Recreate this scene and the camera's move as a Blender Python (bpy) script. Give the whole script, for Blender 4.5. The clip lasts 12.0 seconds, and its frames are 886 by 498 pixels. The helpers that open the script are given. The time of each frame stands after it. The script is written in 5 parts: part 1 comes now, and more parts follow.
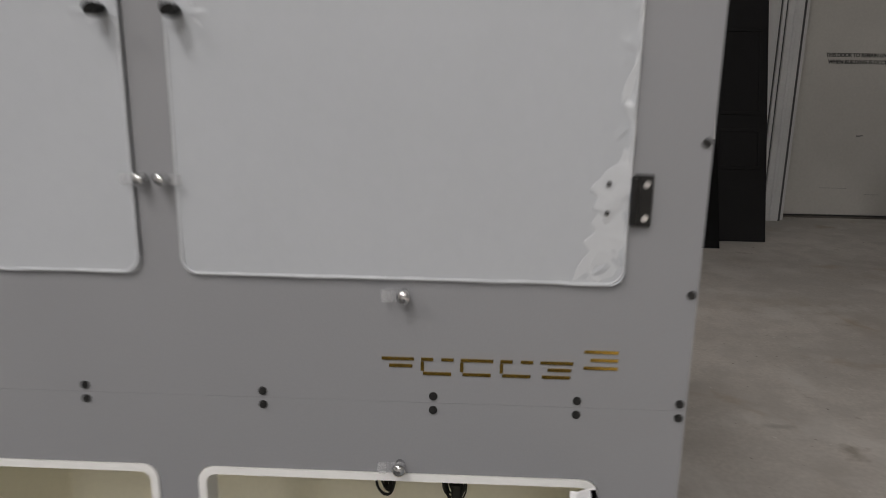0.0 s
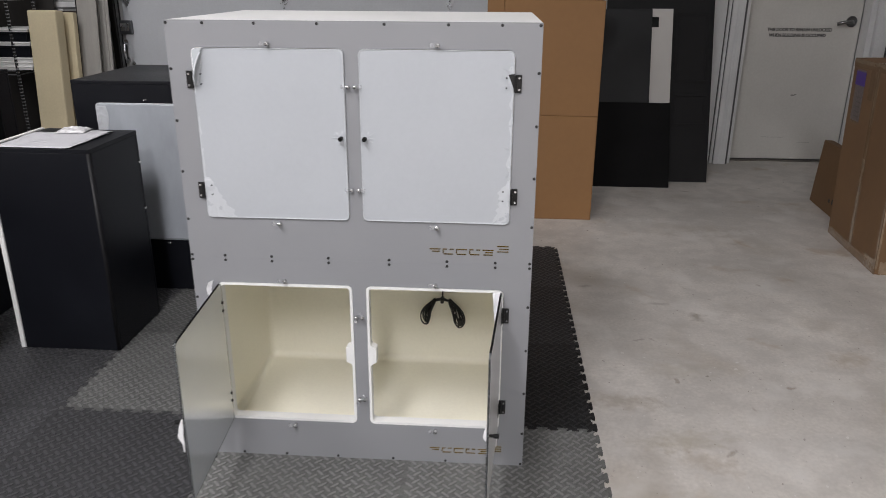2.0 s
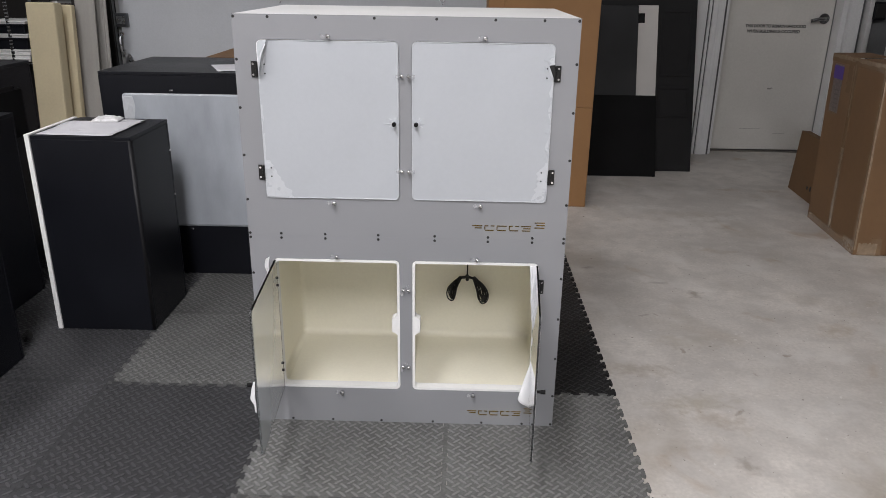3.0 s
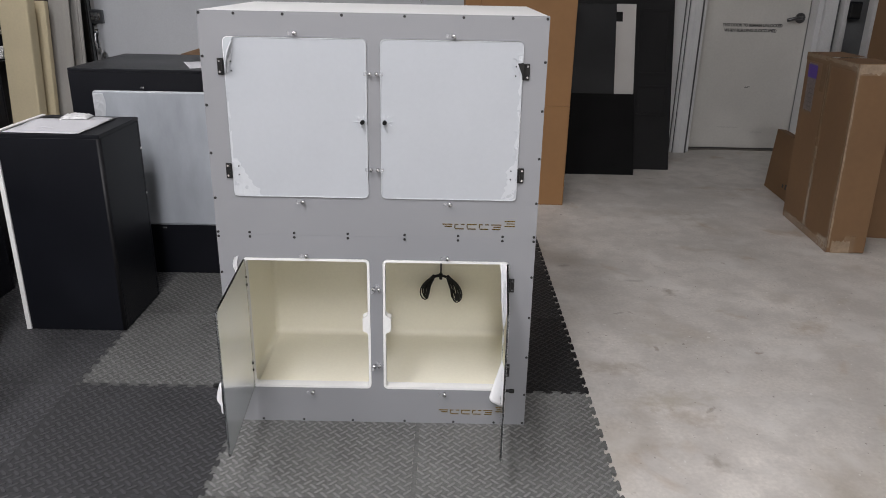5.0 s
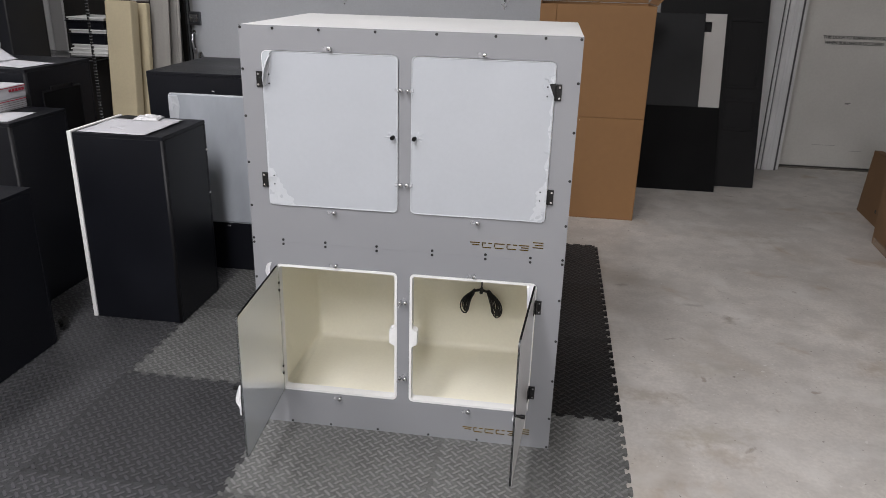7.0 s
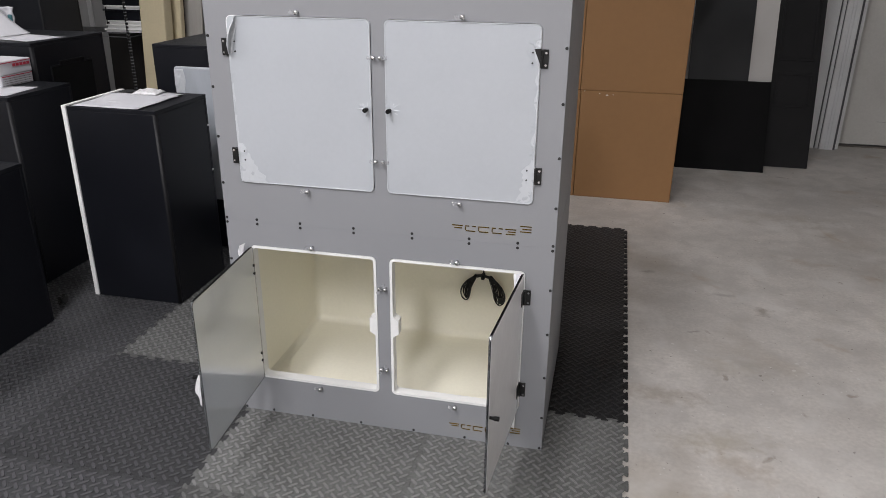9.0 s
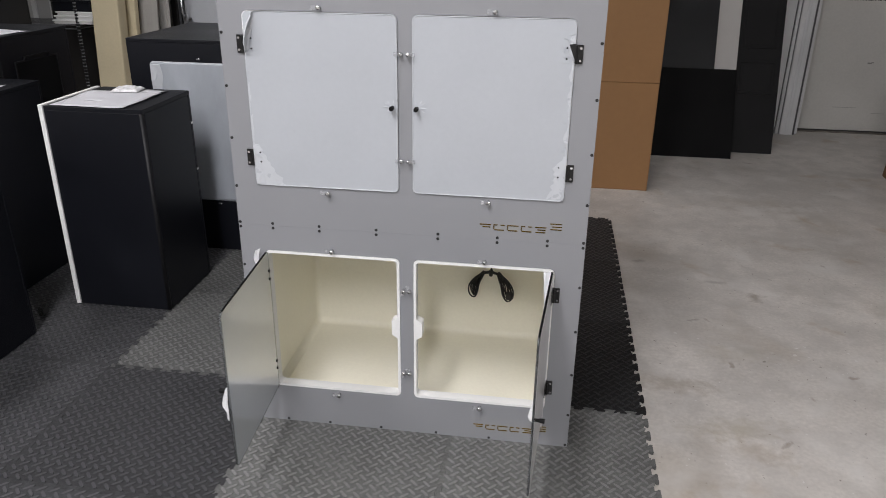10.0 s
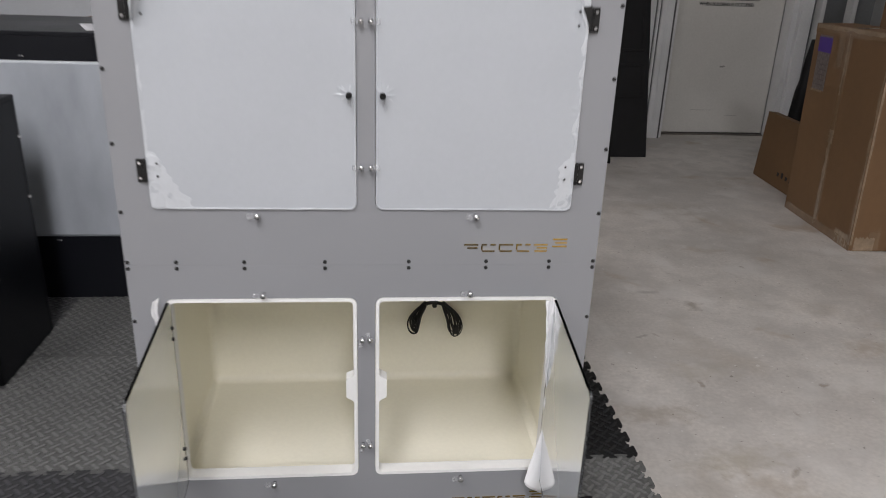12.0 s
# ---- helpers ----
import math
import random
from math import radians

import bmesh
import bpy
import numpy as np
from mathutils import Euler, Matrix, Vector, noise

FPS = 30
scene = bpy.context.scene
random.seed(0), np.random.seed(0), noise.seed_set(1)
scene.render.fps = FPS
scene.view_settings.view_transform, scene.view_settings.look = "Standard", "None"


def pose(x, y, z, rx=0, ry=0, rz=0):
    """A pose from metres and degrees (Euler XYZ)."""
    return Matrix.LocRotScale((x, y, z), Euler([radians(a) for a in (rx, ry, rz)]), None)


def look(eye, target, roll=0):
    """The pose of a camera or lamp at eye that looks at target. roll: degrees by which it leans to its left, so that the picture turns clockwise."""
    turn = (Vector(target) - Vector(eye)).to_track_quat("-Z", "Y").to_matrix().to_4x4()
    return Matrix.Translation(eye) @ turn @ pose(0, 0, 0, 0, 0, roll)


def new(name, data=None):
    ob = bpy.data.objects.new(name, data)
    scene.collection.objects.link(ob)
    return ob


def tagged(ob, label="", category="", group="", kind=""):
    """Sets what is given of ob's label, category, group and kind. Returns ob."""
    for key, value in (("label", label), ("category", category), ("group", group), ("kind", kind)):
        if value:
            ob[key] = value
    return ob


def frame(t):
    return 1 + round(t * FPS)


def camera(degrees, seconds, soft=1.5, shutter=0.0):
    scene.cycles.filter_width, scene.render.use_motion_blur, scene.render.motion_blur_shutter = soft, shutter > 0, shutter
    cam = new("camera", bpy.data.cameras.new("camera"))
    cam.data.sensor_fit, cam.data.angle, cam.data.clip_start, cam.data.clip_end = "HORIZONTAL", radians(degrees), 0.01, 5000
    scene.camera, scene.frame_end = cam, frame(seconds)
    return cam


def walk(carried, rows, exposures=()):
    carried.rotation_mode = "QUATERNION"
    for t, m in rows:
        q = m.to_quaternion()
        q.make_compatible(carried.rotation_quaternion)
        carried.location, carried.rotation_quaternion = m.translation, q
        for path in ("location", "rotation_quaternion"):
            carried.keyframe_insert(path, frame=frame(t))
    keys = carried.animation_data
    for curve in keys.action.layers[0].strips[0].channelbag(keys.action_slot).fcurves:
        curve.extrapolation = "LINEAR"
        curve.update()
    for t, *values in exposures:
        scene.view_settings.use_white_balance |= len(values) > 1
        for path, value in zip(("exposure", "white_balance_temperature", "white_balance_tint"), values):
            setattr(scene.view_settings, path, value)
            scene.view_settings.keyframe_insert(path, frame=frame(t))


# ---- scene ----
cam = camera(61.6, 12.0, soft=0.4, shutter=0.3)
PATH = [
    (0, (0.266, -0.651, 0.992), (0.189, 1.286, 0.502), 0.9),
    (0.2, (0.28, -0.841, 1.122), (0.187, 1.082, 0.579), 1.0),
    (0.5, (0.302, -1.112, 1.318), (0.18, 0.793, 0.719), 1.3),
    (0.7, (0.336, -1.254, 1.401), (0.191, 0.64, 0.777), 1.4),
    (1, (0.415, -1.466, 1.441), (0.233, 0.417, 0.791), 0.9),
    (1.2, (0.465, -1.581, 1.433), (0.27, 0.297, 0.773), 0.7),
    (1.5, (0.487, -1.722, 1.428), (0.299, 0.151, 0.754), 0.4),
    (2, (0.353, -1.953, 1.428), (0.227, -0.077, 0.748), 0.3),
    (2.5, (0.187, -2.114, 1.445), (0.125, -0.239, 0.752), 0.6),
    (3, (0.139, -2.158, 1.438), (0.101, -0.283, 0.746), 0.8),
    (3.2, (0.132, -2.159, 1.435), (0.099, -0.284, 0.742), 0.9),
    (4.8, (0.189, -2.143, 1.419), (0.199, -0.269, 0.72), 1.0),
    (5, (0.184, -2.147, 1.436), (0.187, -0.272, 0.74), 1.1),
    (5.5, (0.182, -2.151, 1.476), (0.161, -0.274, 0.785), 1.8),
    (6, (0.221, -2.163, 1.498), (0.159, -0.288, 0.805), 2.1),
    (6.5, (0.254, -2.158, 1.503), (0.129, -0.29, 0.801), 2.2),
    (6.7, (0.307, -2.143, 1.493), (0.127, -0.277, 0.794), 1.9),
    (8.3, (0.573, -1.968, 1.475), (0.191, -0.147, 0.741), 0.9),
    (8.5, (0.578, -1.96, 1.462), (0.186, -0.145, 0.721), 0.7),
    (9, (0.584, -1.892, 1.434), (0.178, -0.085, 0.68), 0.5),
    (9.5, (0.511, -1.86, 1.44), (0.155, -0.046, 0.675), 0.6),
    (10, (0.345, -1.882, 1.446), (0.092, -0.059, 0.664), 0.7),
    (10.5, (0.111, -1.938, 1.447), (0.006, -0.096, 0.674), 1.5),
    (11, (0.009, -1.912, 1.477), (-0.002, -0.059, 0.723), 2.3),
    (11.5, (-0.005, -1.758, 1.473), (0.064, 0.099, 0.733), 2.0),
    (11.8, (0.004, -1.601, 1.394), (0.14, 0.254, 0.659), 1.9),
    (12, (-0.013, -1.443, 1.275), (0.184, 0.411, 0.55), 2.1),
]
EXPOSURES = [(0, -0.68, 6900, 12), (0.5, -0.50, 6950, 12), (0.8, -0.40, 6980, 13), (1.0, -0.34, 6820, 13), (1.25, -0.34, 6730, 13), (1.5, -0.16, 6750, 13), (2.0, -0.04, 6550, 13), (6.7, -0.03, 6500, 13), (9.5, -0.05, 6500, 13), (11.0, -0.07, 6500, 13), (11.5, -0.07, 6500, 13), (12, -0.15, 6550, 13)]
walk(cam, [(t, look(eye, target, roll)) for t, eye, target, roll in PATH], EXPOSURES)

# ---------------------------------------------------------------- light
world = bpy.data.worlds.new("world")
scene.world = world
world.use_nodes = True
world.node_tree.nodes["Background"].inputs[0].default_value = (0.75, 0.82, 0.95, 1)
world.node_tree.nodes["Background"].inputs[1].default_value = 0.05

# lamps added out of view: two placed from shadows, three to fill
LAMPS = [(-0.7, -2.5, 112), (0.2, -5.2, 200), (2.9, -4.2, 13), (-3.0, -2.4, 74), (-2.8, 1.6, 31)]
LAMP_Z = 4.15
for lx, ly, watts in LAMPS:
    data = bpy.data.lights.new("assumed_light", "AREA")
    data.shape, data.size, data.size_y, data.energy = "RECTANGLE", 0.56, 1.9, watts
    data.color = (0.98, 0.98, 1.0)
    lamp = new("assumed_light", data)
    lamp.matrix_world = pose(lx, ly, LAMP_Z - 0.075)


# ---------------------------------------------------------------- materials
def mat(name, col, rough=0.5, metal=0.0, var=0.12, scale=6.0, fine=0.06, fscale=90.0, bump=0.02, bscale=120.0,
        col2=None, spec=0.5, coat=0.0, rvar=0.1, stretch=(1, 1, 1), alpha=1.0, use_color=False):
    """A surface with slow and fine variation, uneven gloss and a fine relief."""
    m = bpy.data.materials.new(name)
    m.use_nodes = True
    nt = m.node_tree
    n, l = nt.nodes, nt.links
    b = n["Principled BSDF"]
    tc = n.new("ShaderNodeTexCoord")
    mp = n.new("ShaderNodeMapping")
    mp.inputs["Scale"].default_value = stretch
    l.new(tc.outputs["Object"], mp.inputs["Vector"])
    slow, quick = n.new("ShaderNodeTexNoise"), n.new("ShaderNodeTexNoise")
    slow.inputs["Scale"].default_value, slow.inputs["Detail"].default_value = scale, 5
    quick.inputs["Scale"].default_value, quick.inputs["Detail"].default_value = fscale, 3
    for t in (slow, quick):
        l.new(mp.outputs[0], t.inputs["Vector"])
    ramp = n.new("ShaderNodeValToRGB")
    ramp.color_ramp.elements[0].position, ramp.color_ramp.elements[1].position = 0.3, 0.72
    c2 = col2 or tuple(c * (1 - 2 * var) for c in col)
    ramp.color_ramp.elements[0].color, ramp.color_ramp.elements[1].color = (*c2, 1), (*col, 1)
    l.new(slow.outputs["Fac"], ramp.inputs["Fac"])
    mul = n.new("ShaderNodeMix")
    mul.data_type, mul.blend_type = "RGBA", "MULTIPLY"
    mul.inputs["Factor"].default_value = 1.0
    fr = n.new("ShaderNodeMapRange")
    fr.inputs["From Min"].default_value, fr.inputs["From Max"].default_value = 0.3, 0.7
    fr.inputs["To Min"].default_value, fr.inputs["To Max"].default_value = 1 - 2 * fine, 1.0
    l.new(quick.outputs["Fac"], fr.inputs["Value"])
    l.new(ramp.outputs["Color"], mul.inputs["A"])
    l.new(fr.outputs[0], mul.inputs["B"])
    out = mul.outputs["Result"]
    if use_color:
        oi = n.new("ShaderNodeObjectInfo")
        m2 = n.new("ShaderNodeMix")
        m2.data_type, m2.blend_type = "RGBA", "MULTIPLY"
        m2.inputs["Factor"].default_value = 1.0
        l.new(out, m2.inputs["A"])
        l.new(oi.outputs["Color"], m2.inputs["B"])
        out = m2.outputs["Result"]
    l.new(out, b.inputs["Base Color"])
    rr = n.new("ShaderNodeMapRange")
    rr.inputs["To Min"].default_value, rr.inputs["To Max"].default_value = max(0.02, rough - rvar), min(1, rough + rvar)
    l.new(slow.outputs["Fac"], rr.inputs["Value"])
    l.new(rr.outputs[0], b.inputs["Roughness"])
    b.inputs["Metallic"].default_value = metal
    b.inputs["Specular IOR Level"].default_value = spec
    b.inputs["Coat Weight"].default_value = coat
    b.inputs["Alpha"].default_value = alpha
    if bump:
        bn = n.new("ShaderNodeTexNoise")
        bn.inputs["Scale"].default_value, bn.inputs["Detail"].default_value = bscale, 4
        l.new(mp.outputs[0], bn.inputs["Vector"])
        bp = n.new("ShaderNodeBump")
        bp.inputs["Strength"].default_value, bp.inputs["Distance"].default_value = min(1.0, bump * 10), 0.002
        l.new(bn.outputs["Fac"], bp.inputs["Height"])
        l.new(bp.outputs[0], b.inputs["Normal"])
    return m


GREY = mat("grey_panel", (0.275, 0.280, 0.295), 0.5, var=0.02, scale=2.5, fine=0.015, fscale=400, bump=0.008, bscale=600)
WHITE = mat("white_plastic", (0.86, 0.86, 0.85), 0.4, var=0.02, scale=3, fine=0.015, bump=0.01)
CREAM = mat("cream_liner", (0.955, 0.922, 0.79), 0.5, var=0.015, scale=3, fine=0.015, bump=0.02, bscale=200)
FILM = mat("white_film", (0.462, 0.486, 0.518), 0.36, var=0.02, scale=5, fine=0.01, bump=0.02, bscale=40, coat=0.15)
FOLD = mat("slack_film", (0.55, 0.572, 0.60), 0.34, var=0.02, scale=9, fine=0.01, bump=0.04, bscale=40, coat=0.15)
WFILM = mat("window_film", (0.475, 0.508, 0.552), 0.22, var=0.13, scale=3.6, fine=0.01, bump=0.01, bscale=20, coat=0.3, stretch=(2.4, 1, 0.9))
# white_film lightened to carry the floor's reflection on the open doors
LITFILM = mat("lit_door_film", (0.90, 0.89, 0.89), 0.34, var=0.05, scale=12, fine=0.01, bump=0.0, coat=0.5)
LOOSE = mat("loose_film", (0.88, 0.88, 0.89), 0.3, var=0.02, scale=9, fine=0.01, bump=0.05, bscale=30, coat=0.2)
BLACKP = mat("black_laminate", (0.0082, 0.0091, 0.0132), 0.38, var=0.15, scale=3, fine=0.08, fscale=300, bump=0.03, bscale=700, spec=0.27)
CHAR = mat("charcoal_board", (0.0195, 0.0205, 0.0225), 0.5, var=0.12, scale=4, fine=0.08, fscale=200, bump=0.02, bscale=300, spec=0.25)
BLACK2 = mat("black_board", (0.0145, 0.0145, 0.0155), 0.6, var=0.2, scale=4, fine=0.1, fscale=200, bump=0.03, bscale=300, spec=0.2)
BLACK3 = mat("black_felted_board", (0.0105, 0.0105, 0.011), 0.75, var=0.2, scale=4, fine=0.1, fscale=200, bump=0.02, bscale=300, spec=0.1)
EDGEB = mat("satin_black_edge", (0.012, 0.012, 0.014), 0.5, var=0.1, scale=30, bump=0.01, spec=0.27)
BLACKM = mat("black_metal", (0.02, 0.02, 0.02), 0.35, metal=0.3, var=0.15, scale=40, bump=0.01)
RUBBER = mat("black_rubber", (0.012, 0.012, 0.012), 0.55, var=0.15, scale=30)
CHROME = mat("bright_steel", (0.75, 0.75, 0.76), 0.16, metal=1.0, var=0.08, scale=50, bump=0.0, rvar=0.06)
DCHROME = mat("dull_chrome", (0.30, 0.30, 0.31), 0.22, metal=1.0, var=0.1, scale=50, bump=0.0, rvar=0.06)
CLEAR = mat("clear_plastic", (0.62, 0.63, 0.65), 0.12, var=0.01, scale=40, fine=0.01, bump=0.03, alpha=0.13, rvar=0.03, spec=0.9, coat=0.4)
GOLD = mat("gold_mirror", (0.62, 0.40, 0.08), 0.14, metal=1.0, var=0.05, scale=40, bump=0.0, rvar=0.04)
ZINC = mat("zinc_steel", (0.45, 0.46, 0.48), 0.38, metal=0.85, var=0.14, scale=25, bump=0.01)
TRIMW = mat("pale_trim", (0.74, 0.745, 0.75), 0.45, var=0.06, scale=4, fine=0.04, bump=0.01)
DOORW = mat("door_paint", (0.64, 0.625, 0.59), 0.42, var=0.05, scale=2.2, fine=0.03, fscale=60, bump=0.03, bscale=300)
WALLW = mat("wall_liner", (0.46, 0.46, 0.46), 0.5, var=0.06, scale=1.5, fine=0.03, bump=0.02)
OHW = mat("overhead_paint", (0.55, 0.575, 0.61), 0.42, var=0.04, scale=2, fine=0.03, bump=0.04, bscale=250)
CARD = mat("cardboard", (0.195, 0.108, 0.049), 0.75, var=0.09, scale=2.5, fine=0.03, fscale=25, bump=0.02, bscale=60)
CARDO = mat("cardboard_orange", (0.287, 0.15, 0.06), 0.75, var=0.05, scale=1.5, fine=0.02, fscale=25, bump=0.02, bscale=60)
CARDD = mat("cardboard_inside", (0.2, 0.11, 0.05), 0.85, var=0.08, scale=3, fine=0.05)
TAPE = mat("clear_tape", (0.235, 0.15, 0.085), 0.16, var=0.08, scale=20, fine=0.02, bump=0.05, bscale=25, coat=0.5)
PAPER = mat("paper", (0.57, 0.57, 0.60), 0.7, var=0.02, scale=8, fine=0.02)
FOAM = mat("cream_foam", (0.63, 0.55, 0.37), 0.85, var=0.07, scale=3, fine=0.03, fscale=60, bump=0.02, bscale=150)
SHEET = mat("plastic_sheet", (0.40, 0.388, 0.365), 0.4, var=0.1, scale=5, fine=0.05, stretch=(3, 1, 0.4), bump=0.01)
DARKGLASS = mat("dark_glass", (0.012, 0.013, 0.015), 0.1, var=0.1, scale=2, bump=0.0, rvar=0.04)
PURPLE = mat("purple_label", (0.10, 0.05, 0.30), 0.5, var=0.1, scale=40)
GREYLAB = mat("grey_label", (0.25, 0.205, 0.19), 0.45, var=0.2, scale=60, fine=0.2, fscale=90)
RED = mat("red_ink", (0.45, 0.03, 0.06), 0.6, var=0.1, scale=40)
INK = mat("black_ink", (0.02, 0.02, 0.02), 0.6, var=0.1, scale=40)
MARK = mat("scuff", (0.30, 0.29, 0.28), 0.6, var=0.1, scale=40)
MARKD = mat("grey_print", (0.14, 0.11, 0.10), 0.5, var=0.1, scale=40)
TAPE2 = mat("edge_tape", (0.36, 0.26, 0.17), 0.14, var=0.15, scale=25, fine=0.05, bump=0.06, bscale=30, coat=0.8)
# tones of the unseen ceiling and walls, set for the bounced light
CEIL = mat("unseen_ceiling_tone", (0.58, 0.58, 0.57), 0.6, var=0.05, scale=1.2)
SIDEW = mat("unseen_wall_tone", (0.42, 0.42, 0.41), 0.6, var=0.06, scale=1.2)
TEAL = mat("teal_print", (0.10, 0.30, 0.34), 0.4, var=0.3, scale=30)
# glowing diffuser of the added, unseen lamps
GLOW = bpy.data.materials.new("assumed_lamp_glow")
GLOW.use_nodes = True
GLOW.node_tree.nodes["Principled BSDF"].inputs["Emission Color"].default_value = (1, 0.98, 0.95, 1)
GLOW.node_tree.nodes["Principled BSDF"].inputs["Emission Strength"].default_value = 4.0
MATWORN = mat("foam_mat_worn", (1.18, 1.18, 1.16), 0.47, var=0.12, scale=5, fine=0.1, fscale=130, bump=0.02, bscale=350, use_color=True, spec=0.5)
MATR = mat("foam_mat", (0.88, 0.88, 0.86), 0.62, var=0.16, scale=7, fine=0.16, fscale=130, bump=0.05, bscale=350, use_color=True, spec=0.35)


def acrylic():
    """Pane with a milky backing and a mirror-smooth face."""
    m = mat("acrylic", (0.585, 0.625, 0.655), 0.08, var=0.03, scale=3, fine=0.01, bump=0.0, rvar=0.03, spec=0.7, coat=1.0)
    m.node_tree.nodes["Principled BSDF"].inputs["Coat Roughness"].default_value = 0.03
    m.node_tree.nodes["Principled BSDF"].inputs["IOR"].default_value = 1.95
    return m


ACRYL = acrylic()


def concrete():
    """Trowelled slab: pale cloudy grey with rusty and dark spots and hairline scratches."""
    m = mat("concrete", (0.715, 0.675, 0.628), 0.5, var=0.0, scale=1.3, fine=0.08, fscale=70, bump=0.005, bscale=120,
            col2=(0.49, 0.462, 0.428), rvar=0.16)
    nt = m.node_tree
    n, l = nt.nodes, nt.links
    b = n["Principled BSDF"]
    prev = b.inputs["Base Color"].links[0].from_socket
    tc = n["Texture Coordinate"]

    def layer(prev, scale, lo, hi, col, amount, detail=4, dist=0.0):
        t = n.new("ShaderNodeTexNoise")
        t.inputs["Scale"].default_value, t.inputs["Detail"].default_value = scale, detail
        t.inputs["Distortion"].default_value = dist
        l.new(tc.outputs["Object"], t.inputs["Vector"])
        r = n.new("ShaderNodeMapRange")
        r.inputs["From Min"].default_value, r.inputs["From Max"].default_value = lo, hi
        r.inputs["To Max"].default_value = amount
        l.new(t.outputs["Fac"], r.inputs["Value"])
        x = n.new("ShaderNodeMix")
        x.data_type = "RGBA"
        x.inputs["B"].default_value = (*col, 1)
        l.new(r.outputs[0], x.inputs["Factor"])
        l.new(prev, x.inputs["A"])
        return x.outputs["Result"]

    prev = layer(prev, 8.0, 0.44, 0.62, (0.40, 0.379, 0.355), 0.42, 9, 0.2)
    prev = layer(prev, 1.9, 0.56, 0.70, (0.32, 0.265, 0.195), 0.44, 8, 0.3)
    prev = layer(prev, 3.0, 0.50, 0.66, (0.41, 0.388, 0.36), 0.5, 6, 0.4)
    prev = layer(prev, 13.0, 0.52, 0.66, (0.60, 0.58, 0.555), 0.18, 5, 0.3)
    prev = layer(prev, 38.0, 0.745, 0.76, (0.70, 0.69, 0.67), 0.5, 1)
    prev = layer(prev, 4.2, 0.55, 0.70, (0.64, 0.62, 0.59), 0.6, 9, 0.3)
    prev = layer(prev, 11.0, 0.70, 0.76, (0.22, 0.17, 0.13), 0.6, 6, 0.3)
    prev = layer(prev, 3.1, 0.63, 0.72, (0.36, 0.27, 0.18), 0.55, 9, 0.6)
    prev = layer(prev, 42.0, 0.71, 0.76, (0.16, 0.135, 0.12), 0.7, 2)
    ragged = n.new("ShaderNodeTexNoise")
    ragged.inputs["Scale"].default_value, ragged.inputs["Detail"].default_value = 26.0, 6
    l.new(tc.outputs["Object"], ragged.inputs["Vector"])

    def stain(prev, x, y, rx, ry, turn, col, amount):
        """One ragged spot at its place on the slab."""
        mp = n.new("ShaderNodeMapping")
        mp.vector_type = "TEXTURE"
        mp.inputs["Location"].default_value = (x, y, 0)
        mp.inputs["Rotation"].default_value = (0, 0, radians(turn))
        mp.inputs["Scale"].default_value = (rx, ry, 1)
        l.new(tc.outputs["Object"], mp.inputs["Vector"])
        d = n.new("ShaderNodeVectorMath")
        d.operation = "LENGTH"
        l.new(mp.outputs[0], d.inputs[0])
        add = n.new("ShaderNodeMath")
        add.operation = "MULTIPLY_ADD"
        add.inputs[1].default_value = 3.4
        l.new(ragged.outputs["Fac"], add.inputs[0])
        l.new(d.outputs["Value"], add.inputs[2])
        r = n.new("ShaderNodeMapRange")
        r.inputs["From Min"].default_value, r.inputs["From Max"].default_value = 3.0, 1.8
        r.inputs["To Max"].default_value = amount * 0.8
        l.new(add.outputs[0], r.inputs["Value"])
        x2 = n.new("ShaderNodeMix")
        x2.data_type = "RGBA"
        x2.inputs["B"].default_value = (*col, 1)
        l.new(r.outputs[0], x2.inputs["Factor"])
        l.new(prev, x2.inputs["A"])
        return x2.outputs["Result"]

    brown, tan, dark, pale = (0.21, 0.17, 0.13), (0.345, 0.30, 0.215), (0.17, 0.15, 0.13), (0.66, 0.65, 0.63)
    for q in ((1.30, 1.18, 0.045, 0.035, 0, brown, 0.75), (1.15, 1.31, 0.06, 0.018, 0, dark, 0.5), (1.0, 0.93, 0.03, 0.009, 20, dark, 0.7),
              (1.01, 0.187, 0.13, 0.05, 10, tan, 0.6), (1.06, 0.08, 0.10, 0.05, -20, (0.33, 0.27, 0.20), 0.55), (0.836, 0.425, 0.15, 0.05, 0, (0.30, 0.25, 0.19), 0.6),
              (1.35, 0.754, 0.010, 0.008, 0, (0.85, 0.85, 0.84), 1.0), (1.72, 2.40, 0.26, 0.05, 8, pale, 0.6), (1.40, 2.62, 0.2, 0.04, -6, pale, 0.5), (1.115, 0.67, 0.13, 0.06, 0, tan, 0.35),
              (1.068, -0.18, 0.03, 0.04, 0, brown, 0.65), (0.823, 1.5, 0.05, 0.012, 12, dark, 0.55), (1.81, 0.81, 0.09, 0.06, 30, (0.34, 0.27, 0.19), 0.6),
              (2.1, 1.1, 0.05, 0.02, 50, tan, 0.4), (1.75, 3.35, 0.03, 0.012, -15, brown, 0.7), (1.45, 0.15, 0.2, 0.1, 30, pale, 0.3), (1.9, 0.1, 0.06, 0.03, 10, tan, 0.4)):
        prev = stain(prev, *q)
    l.new(prev, b.inputs["Base Color"])
    return m


CONC = concrete()


# ---------------------------------------------------------------- mesh helpers
def wm(ob):
    """World matrix of an object from its own settings."""
    return (wm(ob.parent) @ ob.matrix_parent_inverse if ob.parent else Matrix()) @ ob.matrix_basis


